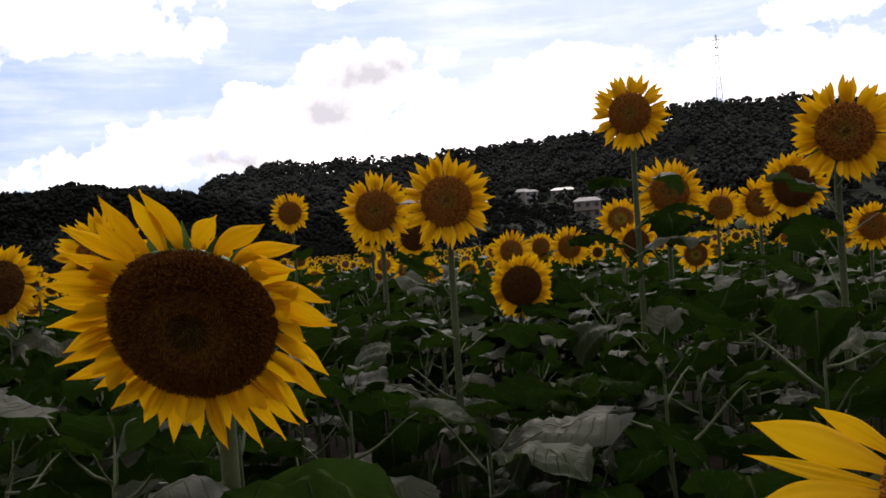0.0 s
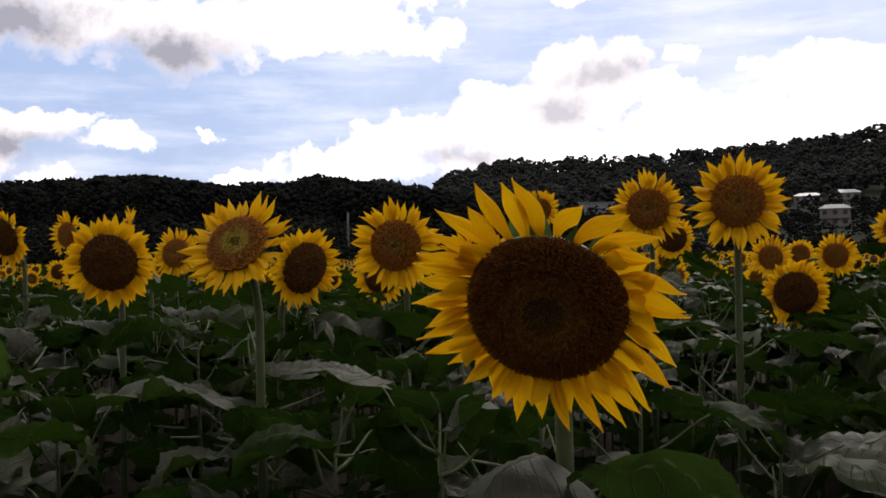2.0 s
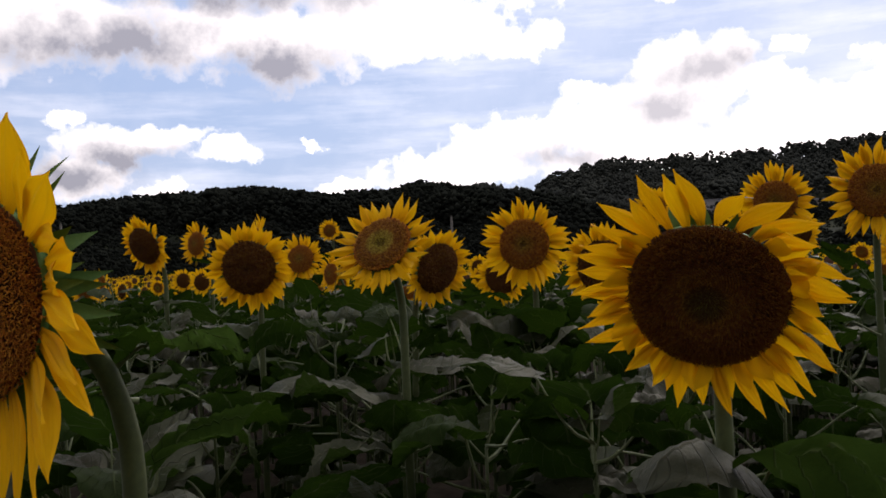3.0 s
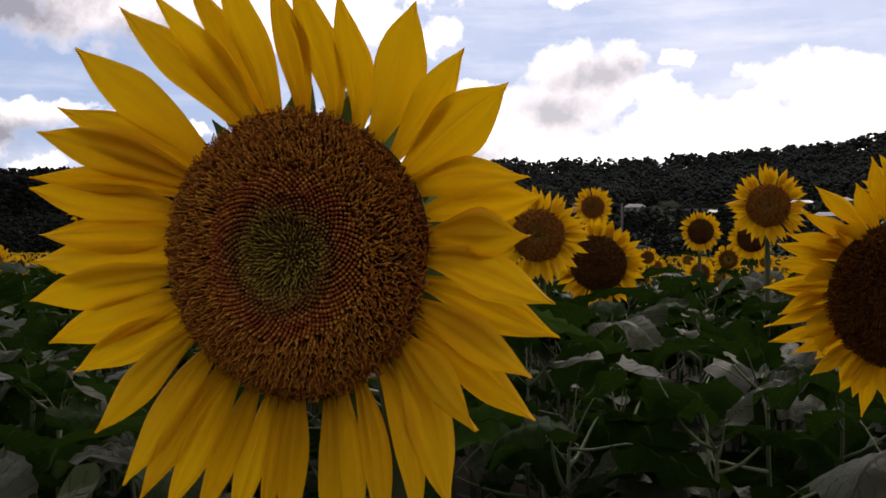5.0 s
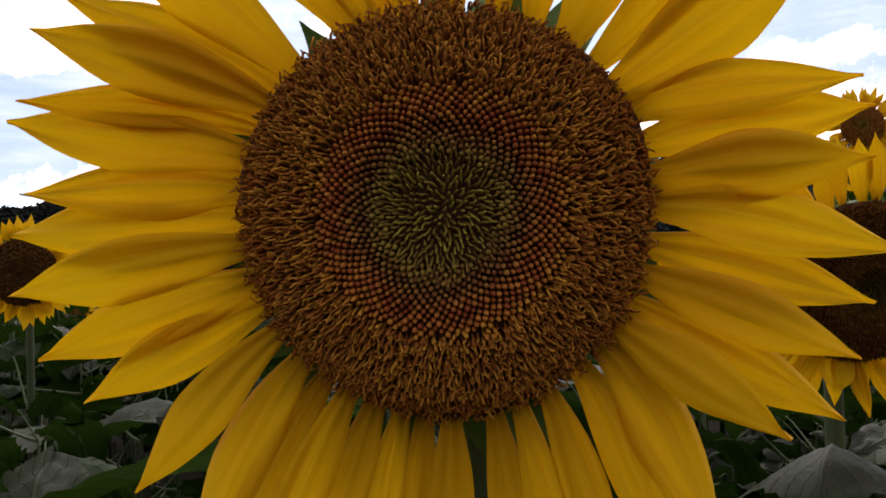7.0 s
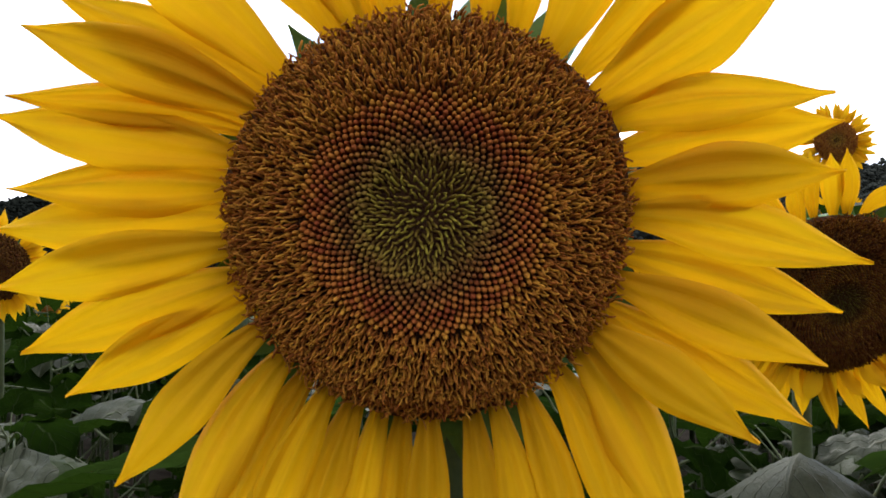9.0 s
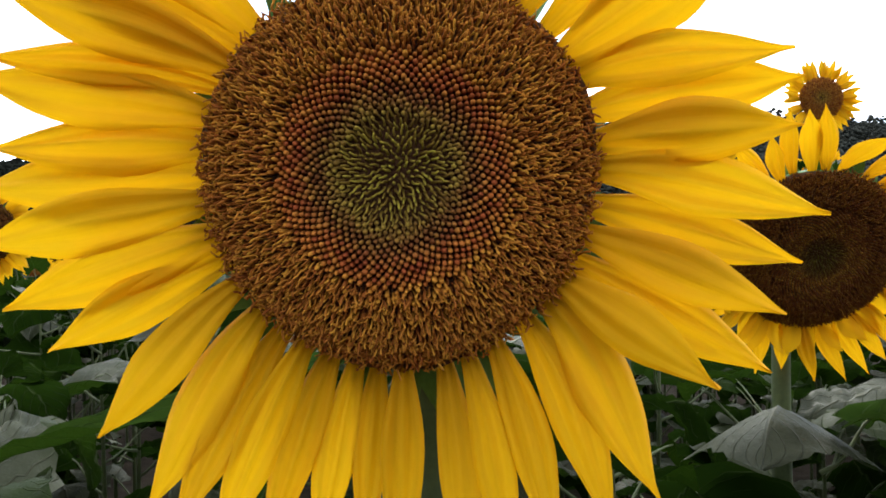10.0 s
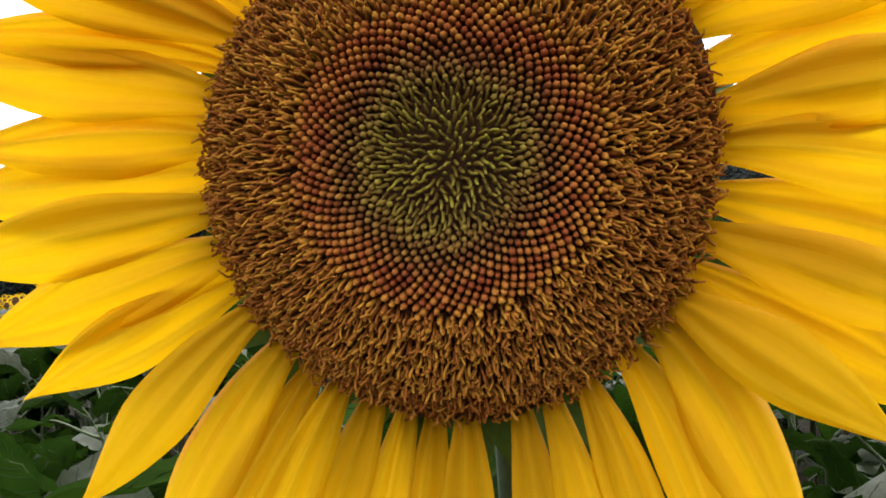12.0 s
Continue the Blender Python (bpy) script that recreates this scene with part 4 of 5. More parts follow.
# centre, facing, disc radius, dome, petals, label
OTHERS = [
    ((0.186, 2.838, 1.617), (-0.05, -1, 0.05), 0.074, 1, 36, "tall sunflower with a golden-brown disc and full petals"),
    ((-0.075, 3.865, 1.648), (-0.1, -1, 0.0), 0.082, 1, 34, "sunflower with a dark disc and a full ring of petals"),
    ((0.891, 3.519, 1.928), (-0.25, -1, 0.05), 0.076, 1, 34, "tallest sunflower, rising above the others on a long stem"),
    ((-0.865, 2.966, 1.514), (0.0, -1, 0.0), 0.082, 1, 30, "upright sunflower with a brown disc and pointed petals"),
    ((-0.973, 2.010, 1.514), (-0.05, -1, 0.62), 0.071, 0, 32, "sunflower with a pale green-brown disc tilted to the sky"),
    ((-0.970, 7.741, 1.841), (0.0, -1, 0.0), 0.092, 1, 28, "tall sunflower standing clear against the woods"),
    ((-0.713, 3.616, 1.421), (-0.1, -1, -0.2), 0.105, 2, 36, "sunflower with a heavy blackish disc and short petals"),
    ((0.527, 4.276, 1.291), (0.0, -1, -0.15), 0.090, 2, 34, "low sunflower with a dark disc and curled short petals"),
    ((-1.900, 2.973, 1.476), (0.25, -1, -0.2), 0.098, 2, 34, "nodding sunflower with a heavy dark disc"),
    ((-1.113, 2.800, 1.448), (1.7, -1, -0.55), 0.080, 2, 30, "sunflower turned aside with a dark disc and ragged petals"),
    ((-0.225, 5.874, 1.597), (0.0, -1, 0.0), 0.075, 2, 28, "sunflower with a dark disc and small petals"),
    ((1.142, 4.000, 1.648), (-0.15, -1, 0.1), 0.080, 1, 32, "sunflower half hidden behind a broad leaf"),
    ((1.160, 7.030, 1.430), (0.0, -1, 0.0), 0.085, 1, 30, "round sunflower low over the field"),
    ((1.294, 2.663, 1.730), (-0.2, -1, 0.0), 0.080, 1, 36, "tall sunflower with a full ring of petals"),
    ((1.658, 3.983, 1.643), (-0.3, -1, -0.1), 0.085, 2, 32, "sunflower with a dark disc beside a taller one"),
    ((2.006, 5.381, 1.623), (-0.3, -1, 0.0), 0.080, 1, 30, "sunflower with a full ring of petals"),
    ((2.219, 6.793, 1.639), (-0.1, -1, 0.0), 0.085, 1, 28, "sunflower with a full ring of petals"),
    ((1.409, 6.344, 1.596), (-0.2, -1, 0.3), 0.085, 0, 28, "sunflower partly covered by a leaf"),
    ((1.315, 5.496, 1.432), (0.3, -1, -0.1), 0.085, 2, 30, "sunflower with a dark disc among the leaves"),
    ((0.741, 7.130, 1.423), (0.1, -1, 0.1), 0.085, 1, 28, "sunflower partly covered by a leaf"),
    ((2.637, 5.381, 1.449), (-0.3, -1, 0.0), 0.080, 1, 30, "sunflower with a full ring of petals"),
    ((-2.836, 3.639, 1.599), (-0.18, -1, -0.38), 0.086, 2, 30, "sunflower turned aside with a dark disc"),
    ((-2.541, 4.129, 1.605), (-0.8, -0.6, 0.3), 0.075, 1, 28, "sunflower turned away showing its green bracts"),
    ((-5.386, 6.311, 1.379), (0.2, -1, 0.0), 0.080, 1, 28, "sunflower with a full ring of petals"),
    ((-3.796, 5.517, 1.665), (-0.3, -1, 0.1), 0.080, 1, 28, "sunflower with a full ring of petals"),
    ((-2.801, 5.113, 1.524), (0.0, -1, 0.2), 0.085, 1, 28, "sunflower half covered by a leaf"),
    ((-2.970, 5.880, 1.421), (-0.6, -1, 0.1), 0.075, 1, 28, "sunflower turned aside among the leaves"),
    ((-2.500, 6.300, 1.402), (-0.2, -1, -0.1), 0.085, 2, 28, "sunflower with a dark disc"),
    ((-5.114, 10.35, 1.910), (0.1, -1, 0.0), 0.075, 1, 26, "tall small sunflower against the woods"),
    ((-1.367, 4.505, 1.384), (0.1, -1, -0.1), 0.085, 2, 30, "sunflower with a dark disc behind a blade of leaf"),
    ((0.045, 5.667, 1.555), (-0.1, -1, -0.1), 0.080, 2, 28, "sunflower with a dark disc"),
]
PLANTS = []
for i, (c, n, R, style, count, label) in enumerate(OTHERS):
    PLANTS.append(sunflower(c, n, R, label, style, None, count + 14, 0.9 if style != 2 else 0.7, leaves=9 if c[1] < 5 else 7, seed=10 + i, width=0.31,
              near=c[1] < 5.2, tilt=(-8, 18), top_leaf=0.3 if c[1] < 5 else 0.2))
# the one whose ragged petals reach in close by
CORNER = [(156, 164, 3.6, 0.42, 0.95, 0), (138, 149, 2.6, 0.55, 0.50, 1), (176, 178, 3.4, 0.75, 0.46, 1), (190, 193, 3.1, 0.50, 0.95, 0), (112, 109, 1.9, 0.55, 0.55, 1), (205, 201, 2.9, 0.28, 0.62, 1)]
sunflower((0.447, 0.665, 1.300), (-0.45, -0.62, 0.62), 0.036, "low young sunflower with long petals opening upwards", 1, [(a, 2.4) for a in range(222, 450, 13)], seed=77, leaves=6, width=0.40, tilt=(0, 25),
          ragged=True, placed=CORNER)


# ---- leafy plants between them ----
# the trodden gap between the rows, kept free of plants
GAP_LINE = [(0.12, 0.05), (0.0, 0.02), (-0.1, -0.06), (-0.37, -0.06), (-0.53, 0.01), (-0.65, 0.09), (-0.76, 0.13), (-0.73, 0.22)]


def near_path(x, y):
    return min(math.hypot(x - a, y - b) for a, b in GAP_LINE)


def leafy_plant(x, y, h, seed, leaves):
    rng = random.Random(5000 + seed)
    thing = tagged(new("sunflower_plant"), "leafy green sunflower plant with no open flower, on bare soil", "plant", "leafy plants of the field")
    thing.location = (x, y, GROUND_Z)
    top = Vector((rng.uniform(-0.05, 0.05), rng.uniform(-0.05, 0.05), h))
    path = bezier((0, 0, -0.02), (0, 0, h * 0.4), (top.x, top.y, h * 0.7), top, 8)
    sv, sf = tube(path, [0.012 - 0.0011 * i for i in range(9)], 8)
    child("stem", mesh_of("stem", sv, sf, [STEM]), thing)
    # more of the pale leaves in the near left corner, lightening it by colour
    pool = LEAVES[:8] + LEAVES_PALE * 2 if x < -0.85 and y < 2.2 else LEAVES if y < 2.3 else LEAVES + LEAVES_PALE[:2]
    for i in range(leaves):
        t = 1 - 0.78 * (i / leaves) ** 1.35
        p = path[round(t * 8)]
        s = rng.uniform(0.95, 1.55) * (0.8 if i < 2 else 1.0)
        add_leaf(thing, (p.x, p.y, h * t), (i * 137.5 + rng.uniform(-30, 30) + seed * 47) % 360, rng.uniform(-22, 25), s, pool[rng.randrange(len(pool))])
    for i in range(3):
        add_leaf(thing, (top.x, top.y, h - 0.015 * i), (i * 120 + seed * 31) % 360, rng.uniform(5, 40), rng.uniform(0.5, 0.7), LEAVES[rng.randrange(len(LEAVES))])


def canopy():
    rng = random.Random(11)
    taken = [(-0.73, 0.65), (-0.18, 1.4)] + [(c[0], c[1] + 0.1) for c, *_ in OTHERS]
    k = 0
    for _ in range(4000):
        y = 0.75 + 5.6 * rng.random() ** 0.8
        x = rng.uniform(-0.75 * y - 1.3, 0.62 * y + 0.9)
        if near_path(x, y) < 0.62 or min(math.hypot(x - a, y - b) for a, b in taken) < 0.30:
            continue
        taken.append((x, y))
        h = rng.uniform(1.05, 1.22) if y > 1.6 else rng.uniform(0.9, 1.02)
        if 1.8 < y < 4.3 and abs(x - 0.5 * (y - 0.05) / 4.2 - 0.02) < 0.28:
            h = 0.95
        if math.hypot(x - 0.81, y - 3.18) < 0.12:
            h = 0.85
        if x > 0.1 and y < 2.1:
            h *= 0.74
        leafy_plant(x, y, h, k, 11 if y < 4 else 9)
        k += 1
        if k >= 150:
            break


canopy()


def broad_leaf(thing, centre, heading, pitch, size, wide, droop, seed, blade=None, stalk=0.10, drape=None):
    """One large blade set by hand on the plant thing; centre: where its stalk leaves the stem."""
    me = leaf_mesh(seed, 19, 15, droop, stalk, size, wide, blade, drape)
    at = Vector(centre) - thing.location
    add_leaf(thing, at, heading, pitch, 1.0, me)


broad_leaf(HERO_A, (-0.185, 1.43, 1.125), 238, 14, 0.205, 1.30, 1.6, 91, LEAF_PALE, 0.05, -0.38)
broad_leaf(HERO_A, (-0.16, 1.36, 1.10), 330, 0, 0.26, 1.0, 1.7, 92, LEAF_FRESH)
broad_leaf(HERO_B, (-0.735, 0.76, 1.333), 217, -21, 0.225, 0.27, 0.10, 93, LEAF_FRESH, 0.05, 0.10)
broad_leaf(HERO_B, (-0.735, 0.72, 1.37), 345, 0, 0.17, 0.62, 0.75, 94, LEAF_FRESH, 0.04)
broad_leaf(HERO_B, (-0.755, 0.80, 1.225), 48, 22, 0.16, 0.95, 1.35, 109, LEAF_FRESH, 0.045)

TALL, SIDE, LOW, GOLD, TILTED = PLANTS[2], PLANTS[13], PLANTS[7], PLANTS[0], PLANTS[4]
broad_leaf(TILTED, (-0.98, 2.11, 1.04), 186, 10, 0.25, 0.85, 0.9, 105, LEAF_PALE)
broad_leaf(TILTED, (-0.98, 2.11, 0.98), 235, 5, 0.24, 0.8, 1.1, 106, LEAF_PALE)
broad_leaf(TILTED, (-0.98, 2.11, 1.06), 330, 5, 0.22, 0.8, 0.9, 107)
broad_leaf(TALL, (0.90, 3.63, 1.50), 345, 8, 0.22, 0.9, 0.9, 95)
broad_leaf(PLANTS[11], (1.14, 4.10, 1.50), 268, 10, 0.27, 0.95, 2.0, 108)
broad_leaf(TALL, (0.90, 3.62, 1.60), 205, 12, 0.16, 0.9, 1.6, 96)
broad_leaf(TALL, (0.90, 3.63, 1.40), 5, -8, 0.22, 0.7, 0.5, 97, LEAF_PALE)
broad_leaf(TALL, (0.89, 3.63, 1.38), 178, 10, 0.18, 0.9, 1.0, 98)
broad_leaf(SIDE, (1.31, 2.77, 1.58), 355, 30, 0.15, 0.9, 1.2, 99)
broad_leaf(SIDE, (1.31, 2.77, 1.50), 190, 15, 0.18, 0.45, 0.6, 100, LEAF_PALE)
broad_leaf(SIDE, (1.31, 2.77, 1.38), 205, 12, 0.22, 0.9, 1.2, 101)
broad_leaf(LOW, (0.53, 4.38, 1.12), 290, 15, 0.2, 1.0, 1.6, 102)
broad_leaf(GOLD, (0.19, 2.94, 1.20), 182, 5, 0.2, 0.7, 0.9, 103, LEAF_PALE)
broad_leaf(GOLD, (0.19, 2.94, 1.04), 355, 10, 0.22, 0.6, 0.8, 104, LEAF_PALE)


# ---- the field behind ----
def far_flowers():
    rng = random.Random(21)
    taken = [(c[0], c[1]) for c, *_ in OTHERS]
    k = 0
    for _ in range(4000):
        y = rng.uniform(6.8, 15.0)
        x = rng.uniform(-0.95 * y, 0.62 * y)
        if min(math.hypot(x - a, y - b) for a, b in taken) < 0.55:
            continue
        taken.append((x, y))
        n = (rng.uniform(-0.45, 0.45), -1, rng.uniform(-0.25, 0.2))
        style = rng.choice((0, 1, 1, 2))
        sunflower((x, y, rng.uniform(1.2, 1.44)), n, rng.uniform(0.066, 0.088), "small sunflower in full bloom, deep in the field", style, None, 22, 0.8, leaves=4,
                  seed=300 + k, near=False, width=0.42, top_leaf=0.18, tilt=(-8, 20), leaf_scale=1.2)
        k += 1
        if k >= 85:
            break


far_flowers()


def carpet():
    """Leaves of the further field and of unseen shading plants, joined, and the flower heads too far off to tell apart.
    """
    rng = np.random.RandomState(31)

    def spread(count, y0, y1, lo, hi):
        y = np.sqrt(rng.uniform(y0 * y0, y1 * y1, count))
        return y * rng.uniform(-1.0, 0.68, count), y, rng.uniform(lo, hi, count)

    V, F, U, S = [], [], [], []
    total = [0]
    blades = []
    for me in LEAVES_FAR:
        v = np.array([p.co[:] for p in me.vertices])[42:]
        v = v - v[2] + (0.015, 0, 0)
        f = np.array([p.vertices[:] for p in me.polygons if p.material_index == 0]) - 42
        uv = np.stack([np.tile(np.linspace(0, 1, 5), 7), np.repeat(np.linspace(0, 1, 7), 5)], -1)
        blades.append((v, f, uv))
    post = np.array([(c * 0.01, d * 0.01, h) for h in (0, 1) for c, d in ((1, 0), (0, 1), (-1, 0), (0, -1))])
    post_f = np.array([(k, (k + 1) % 4, 4 + (k + 1) % 4, 4 + k) for k in range(4)])

    def put(v, f, uv, slot):
        V.append(v)
        F.append(f + total[0])
        U.append(uv)
        S.append(np.full(len(f), slot))
        total[0] += len(v)

    def plant(x, y, lo, hi, s0, s1, leaves, pitch):
        """One plant of the further field or of the unseen added ones: a stem with its blades round it."""
        put(post * (1, 1, hi) + (x, y, 0), post_f, np.full((8, 2), 0.5), 1)
        for k in range(leaves):
            v, f, uv = blades[rng.randint(len(blades))]
            a, s = k * 2.4 + rng.uniform(-0.5, 0.5) + x * 7, rng.uniform(s0, s1)
            z = lo + (hi - lo) * (k + 0.6) / leaves
            p = rng.uniform(-pitch, pitch)
            vx, vz = v[:, 0] * math.cos(p) - v[:, 2] * math.sin(p), v[:, 0] * math.sin(p) + v[:, 2] * math.cos(p)
            w = np.stack([vx * math.cos(a) - v[:, 1] * math.sin(a), vx * math.sin(a) + v[:, 1] * math.cos(a), vz], -1) * s
            put(w + (x, y, z), f, uv, 0)

    for count, y0, y1, lo, hi, s0, s1 in ((460, 5.2, 11, 0.72, 1.14, 1.0, 1.6), (560, 11, 26, 0.8, 1.16, 1.3, 2.1), (450, 26, 58, 0.85, 1.2, 1.8, 3.3)):
        xs, ys, zs = spread(count, y0, y1, lo, hi)
        for x, y, z in zip(xs, ys, zs):
            plant(x, y, lo, hi - rng.uniform(0, 0.12), s0, s1, 6, 0.4)
    # unseen plants added behind and beside the gap, to shade the low leaves
    count = 0
    while count < 620:
        x, y = rng.uniform(-11, 9), rng.uniform(-9, 4.5)
        inside = y > 0.5 and -0.75 * y - 1.3 < x < 0.62 * y + 0.9
        if inside or near_path(x, y) < 1.1:
            continue
        plant(x, y, 0.3, rng.uniform(0.95, 1.15), 1.1, 1.7, 7, 0.3)
        count += 1
    me = mesh_of("leaf_carpet", np.concatenate(V), np.concatenate(F), [LEAF, STEM], np.concatenate(U), np.concatenate(S))
    tagged(new("leaf_carpet", me), "dense green sunflower leaves of the further field, with unseen plants added behind the gap", "foliage", "", "stuff")
    # far heads: a dark disc in a ring of pointed petals
    V, F, S = [], [], []
    b = 0
    xs, ys, zs = spread(1900, 13, 58, 1.10, 1.38)
    for x, y, z in zip(xs, ys, zs):
        R = rng.uniform(0.06, 0.085)
        yaw, pit = rng.normal(0, 0.35), rng.normal(-0.05, 0.15)
        np_ = 13
        pts = [(0, 0.35 * R, 0)]
        for k in range(np_):
            w = 2 * math.pi * k / np_
            pts.append((R * math.cos(w), 0.1 * R, R * math.sin(w)))
        for k in range(np_):
            w = 2 * math.pi * (k + 0.5 + rng.uniform(-0.3, 0.3)) / np_
            q = R * rng.uniform(1.6, 2.0)
            pts.append((q * math.cos(w), -0.1 * R, q * math.sin(w)))
        pts.append((0, -0.5 * R, 0))
        p = np.array(pts) * (1, -1, 1)
        px, py = p[:, 0] * math.cos(yaw) - p[:, 1] * math.sin(yaw), p[:, 0] * math.sin(yaw) + p[:, 1] * math.cos(yaw)
        py, pz = py * math.cos(pit) - p[:, 2] * math.sin(pit), py * math.sin(pit) + p[:, 2] * math.cos(pit)
        V.append(np.stack([px + x, py + y, pz + z], -1))
        for k in range(np_):
            k2 = (k + 1) % np_
            F.append((b, b + 1 + k, b + 1 + k2))
            S.append(1)
            F.append((b + 1 + k, b + 1 + np_ + k, b + 1 + k2))
            S.append(0)
            F.append((b + 1 + k2, b + 1 + k, b + 2 * np_ + 1))
            S.append(2)
        b += 2 * np_ + 2
    me = mesh_of("sunflower_heads", np.concatenate(V), F, [PETAL, DISC, BRACT], np.full((b, 2), 0.5), S, False)
    tagged(new("far_sunflower", me), "countless small yellow sunflowers far across the field", "sunflower", "", "stuff")


carpet()


# ---- village and pylon on the hill ----
def box(bm, x0, y0, z0, x1, y1, z1):
    vs = [bm.verts.new(c) for c in ((x0, y0, z0), (x1, y0, z0), (x1, y1, z0), (x0, y1, z0), (x0, y0, z1), (x1, y0, z1), (x1, y1, z1), (x0, y1, z1))]
    for f in ((0, 3, 2, 1), (4, 5, 6, 7), (0, 1, 5, 4), (1, 2, 6, 5), (2, 3, 7, 6), (3, 0, 4, 7)):
        bm.faces.new([vs[i] for i in f])


WALL = grain_material("plaster_wall", (0.14, 0.12, 0.105), (0.26, 0.23, 0.20), 1.2, 0.9, 0.01)
WHITE_WALL = grain_material("white_wall", (0.2, 0.19, 0.19), (0.34, 0.325, 0.325), 1.2, 0.85, 0.01)
GREY_ROOF = grain_material("grey_roof", (0.08, 0.075, 0.08), (0.17, 0.16, 0.165), 2.0, 0.6, 0.02)
PALE_ROOF = grain_material("pale_metal_roof", (0.14, 0.135, 0.15), (0.28, 0.275, 0.29), 2.0, 0.45, 0.01)
GLASS = grain_material("dark_window", (0.015, 0.016, 0.018), (0.04, 0.04, 0.045), 2.0, 0.15, 0)
STEEL = grain_material("galvanised_steel", (0.22, 0.23, 0.25), (0.38, 0.39, 0.41), 3.0, 0.5, 0)
STEEL.node_tree.nodes["Principled BSDF"].inputs["Metallic"].default_value = 0.8
POLE = grain_material("weathered_pole", (0.05, 0.045, 0.04), (0.1, 0.09, 0.08), 3.0, 0.8, 0)


def house(az, r, w, d, h, roof_h, wall, roof, label, floors=1, gable=True, balcony=False, turn=0):
    x, y = r * math.sin(radians(az)), r * math.cos(radians(az))
    thing = tagged(new("house"), label, "house", "houses of the village")
    thing.matrix_basis = pose(x, y, ground_height(x, y) - 0.3, 0, 0, -az + turn)
    bm = bmesh.new()
    box(bm, -w / 2, -d / 2, -1.5, w / 2, d / 2, h)
    part("wall", bm, wall, thing)
    bm = bmesh.new()
    o = 0.5
    if gable:
        ridge_in = w * 0.18
        v = [bm.verts.new(c) for c in ((-w / 2 - o, -d / 2 - o, h), (w / 2 + o, -d / 2 - o, h), (w / 2 + o, d / 2 + o, h), (-w / 2 - o, d / 2 + o, h),
                                       (-w / 2 + ridge_in, 0, h + roof_h), (w / 2 - ridge_in, 0, h + roof_h))]
        for f in ((0, 1, 5, 4), (2, 3, 4, 5), (1, 2, 5), (3, 0, 4), (3, 2, 1, 0)):
            bm.faces.new([v[i] for i in f])
    else:
        box(bm, -w / 2 - o, -d / 2 - o, h + 0.01, w / 2 + o, d / 2 + o, h + roof_h)
    part("roof", bm, roof, thing)
    per = h / floors
    for fl in range(floors):
        cols = max(2, int(w / 2.4))
        for c in range(cols):
            cx = -w / 2 + w * (c + 0.5) / cols
            bm = bmesh.new()
            box(bm, cx - 0.6, -d / 2 - 0.05, per * fl + 0.9, cx + 0.6, -d / 2 + 0.1, per * fl + min(2.2, per - 0.3))
            win = part("window", bm, GLASS, thing)
            bm = bmesh.new()
            box(bm, cx - 0.7, -d / 2 - 0.12, per * fl + 0.78, cx + 0.7, -d / 2 - 0.02, per * fl + 0.89)
            part("sill", bm, wall, win)
    if balcony:
        bm = bmesh.new()
        box(bm, -w / 2 - 0.1, -d / 2 - 1.2, per - 0.15, w / 2 + 0.1, -d / 2 - 0.06, per + 0.05)
        part("balcony", bm, wall, thing)
        for c in range(4):
            cx = -w / 2 + 0.15 + (w - 0.3) * c / 3
            bm = bmesh.new()
            box(bm, cx - 0.12, -d / 2 - 1.15, -1.5, cx + 0.12, -d / 2 - 0.9, h)
            part("post", bm, wall, thing)


house(9.7, 300, 8.2, 7, 5.4, 1.3, WALL, GREY_ROOF, "beige two-storey house with a hip roof and balcony", 2, True, True)
house(8.3, 395, 10, 6, 2.8, 1.2, WALL, PALE_ROOF, "low house with a pale metal roof on the slope")
house(10.2, 398, 11, 6, 2.8, 1.4, WALL, PALE_ROOF, "long low house with a bright roof")
house(6.4, 375, 5, 5, 4.6, 1.0, WHITE_WALL, GREY_ROOF, "small white two-storey house", 2)
house(5.7, 385, 9, 6, 4.4, 1.3, WALL, GREY_ROOF, "grey plastered house with dark windows", 2)
house(3.6, 372, 6, 5, 2.6, 1.0, WHITE_WALL, PALE_ROOF, "small house with a bright white roof")
house(2.3, 392, 16, 6, 2.6, 0.5, WALL, PALE_ROOF, "long shed with a flat pale roof", 1, False)
house(-0.9, 380, 8, 6, 4.4, 1.5, WHITE_WALL, GREY_ROOF, "white house with a grey hip roof", 2)
house(-3.5, 390, 14, 8, 4.2, 0.4, WHITE_WALL, PALE_ROOF, "long white building with a flat roof", 1, False)


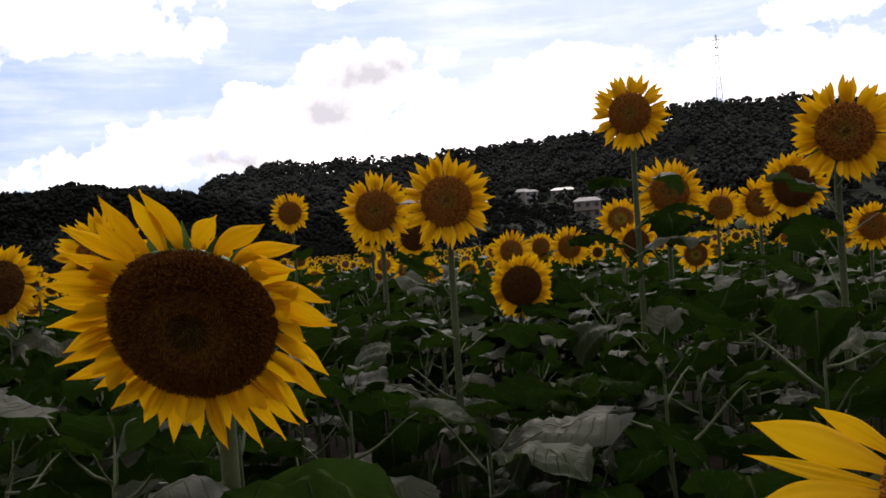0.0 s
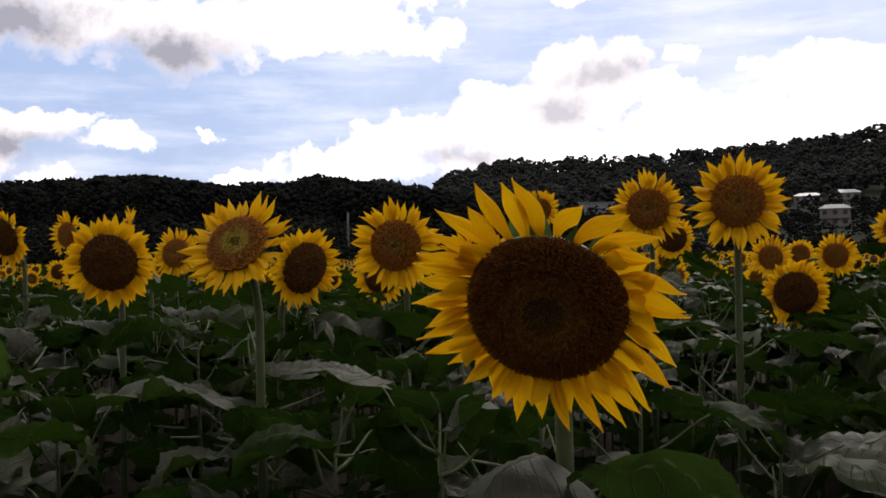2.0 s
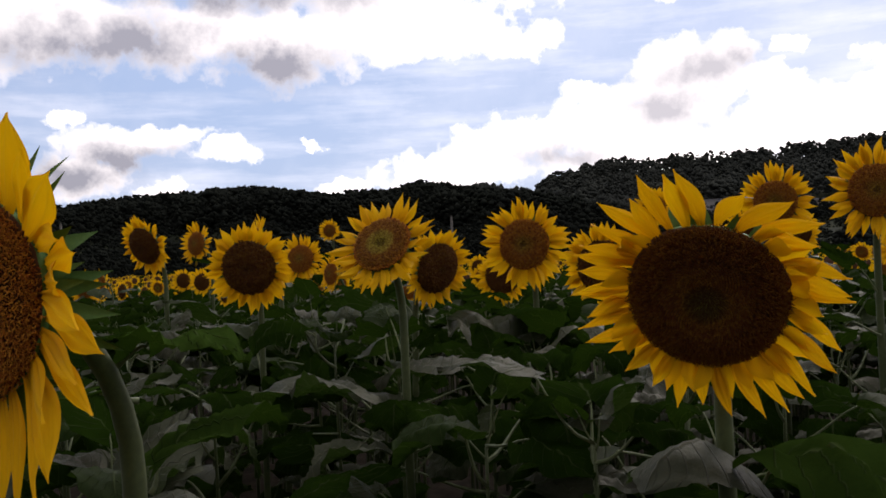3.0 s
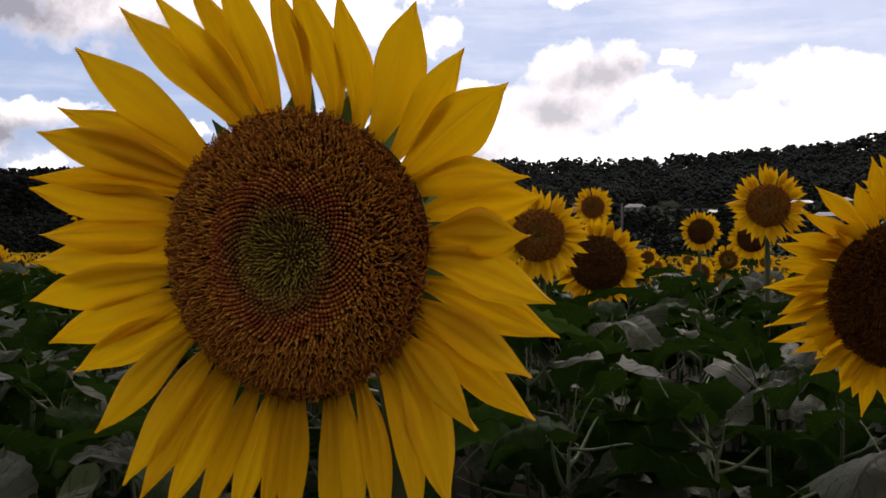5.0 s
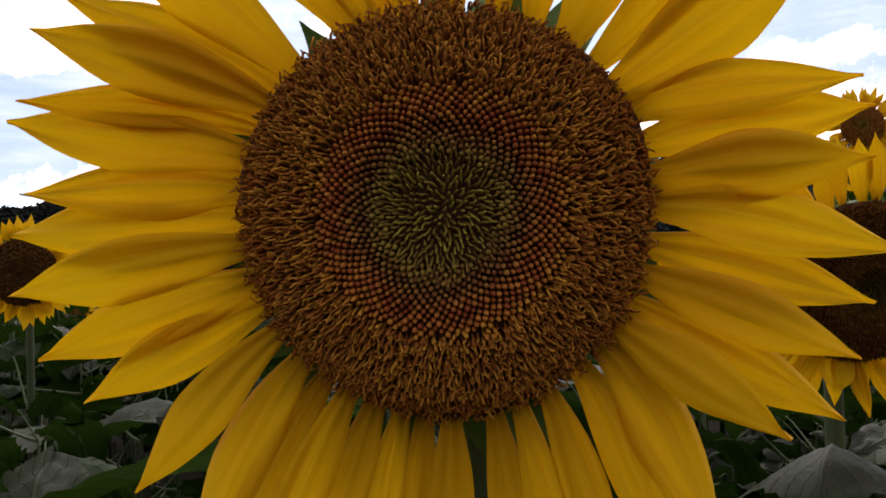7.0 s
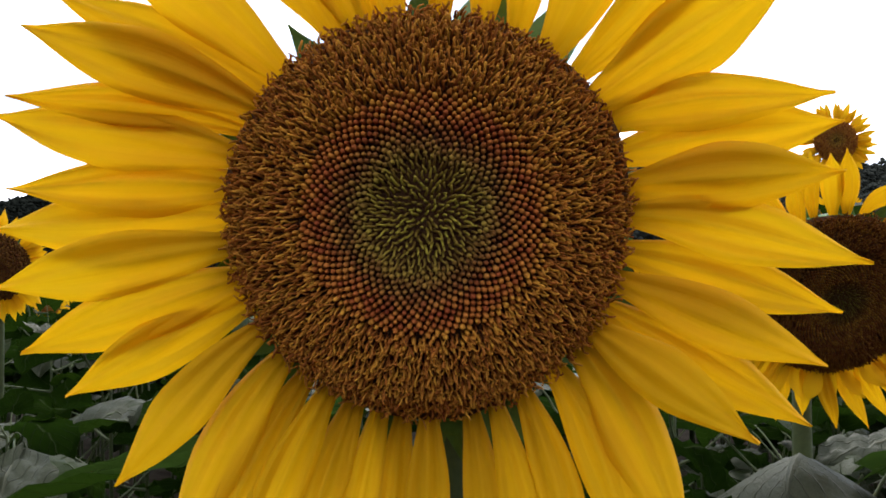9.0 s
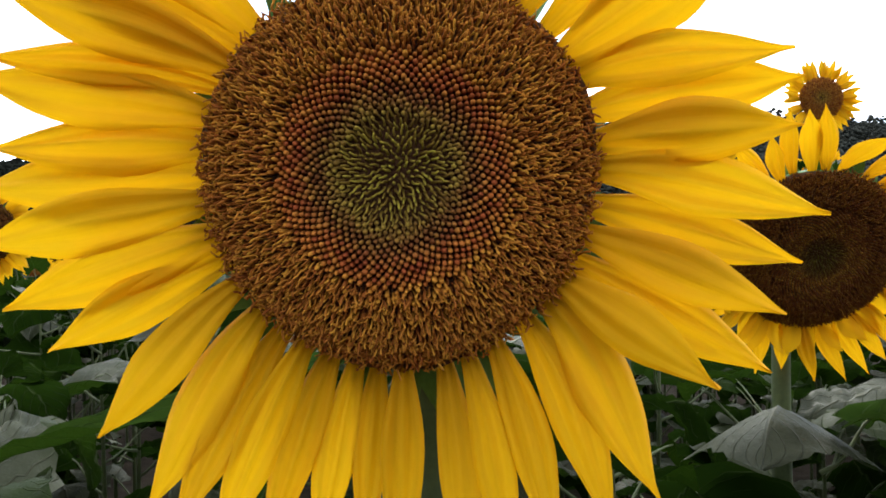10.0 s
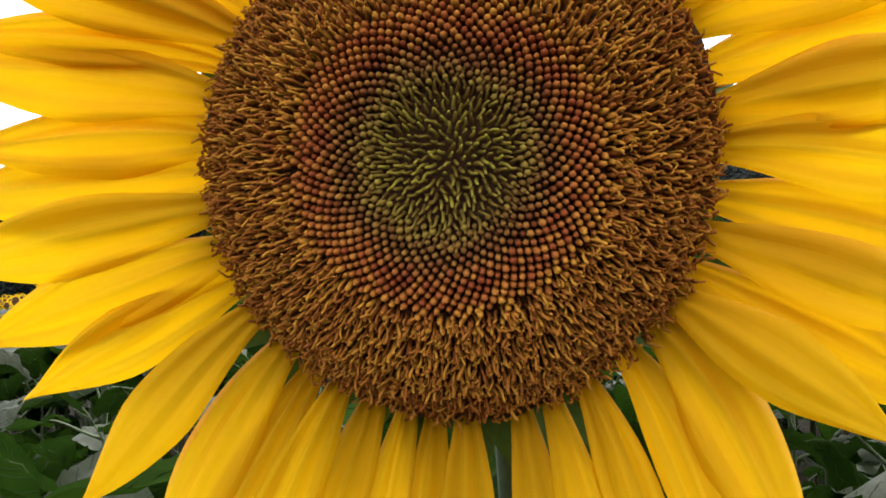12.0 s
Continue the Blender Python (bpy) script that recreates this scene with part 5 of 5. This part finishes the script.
def pylon(az, r, height):
    x, y = r * math.sin(radians(az)), r * math.cos(radians(az))
    z0 = ground_height(x, y)
    thing = tagged(new("pylon"), "grey lattice steel power pylon on the hilltop", "pylon")
    thing.matrix_basis = pose(x, y, z0 - 0.5, 0, 0, -az)
    levels = [(0, 2.4), (0.45, 1.3), (0.75, 0.8), (1.0, 0.35)]

    def half(t):
        return float(np.interp(t, [a for a, _ in levels], [b for _, b in levels]))

    for sx in (-1, 1):
        for sy in (-1, 1):
            pts = [(sx * half(t), sy * half(t), height * t) for t in np.linspace(0, 1, 9)]
            v, f = tube(pts, [0.16] * 9, 5)
            child("leg", mesh_of("leg", v, f, [STEEL]), thing)
    for i in range(14):
        t0, t1 = i / 14, (i + 1) / 14
        for s in (-1, 1):
            v, f = tube([(-s * half(t0), -half(t0), height * t0), (s * half(t1), -half(t1), height * t1)], [0.08, 0.08], 4)
            child("brace", mesh_of("brace", v, f, [STEEL]), thing)
    for t, reach in ((0.72, 4.2), (0.82, 3.6), (0.92, 3.0)):
        v, f = tube([(-reach, 0, height * t), (0, 0, height * t + 0.7), (reach, 0, height * t)], [0.12, 0.3, 0.12], 5)
        child("crossarm", mesh_of("crossarm", v, f, [STEEL]), thing)
        for s in (-1, 1):
            v, f = tube([(s * reach, 0, height * t), (s * reach, 0, height * t - 1.6)], [0.12, 0.12], 5)
            child("insulator", mesh_of("insulator", v, f, [STEEL]), thing)


pylon(17.6, 622, 50.0)


def utility_pole(az, r, height):
    x, y = r * math.sin(radians(az)), r * math.cos(radians(az))
    thing = tagged(new("utility_pole"), "slim weathered utility pole before the woods", "pole", "utility poles")
    thing.matrix_basis = pose(x, y, ground_height(x, y), 0, 0, -az)
    v, f = tube([(0, 0, -0.4), (0, 0, height)], [0.15, 0.1], 8)
    child("pole", mesh_of("pole", v, f, [POLE]), thing)
    v, f = tube([(0, 0, height), (0, 0, height + 0.12)], [0.12, 0.03], 8)
    child("cap", mesh_of("cap", v, f, [POLE]), thing)


utility_pole(-18.4, 95, 6.0)
utility_pole(-40.8, 95, 6.5)
utility_pole(-1.9, 95, 6.5)
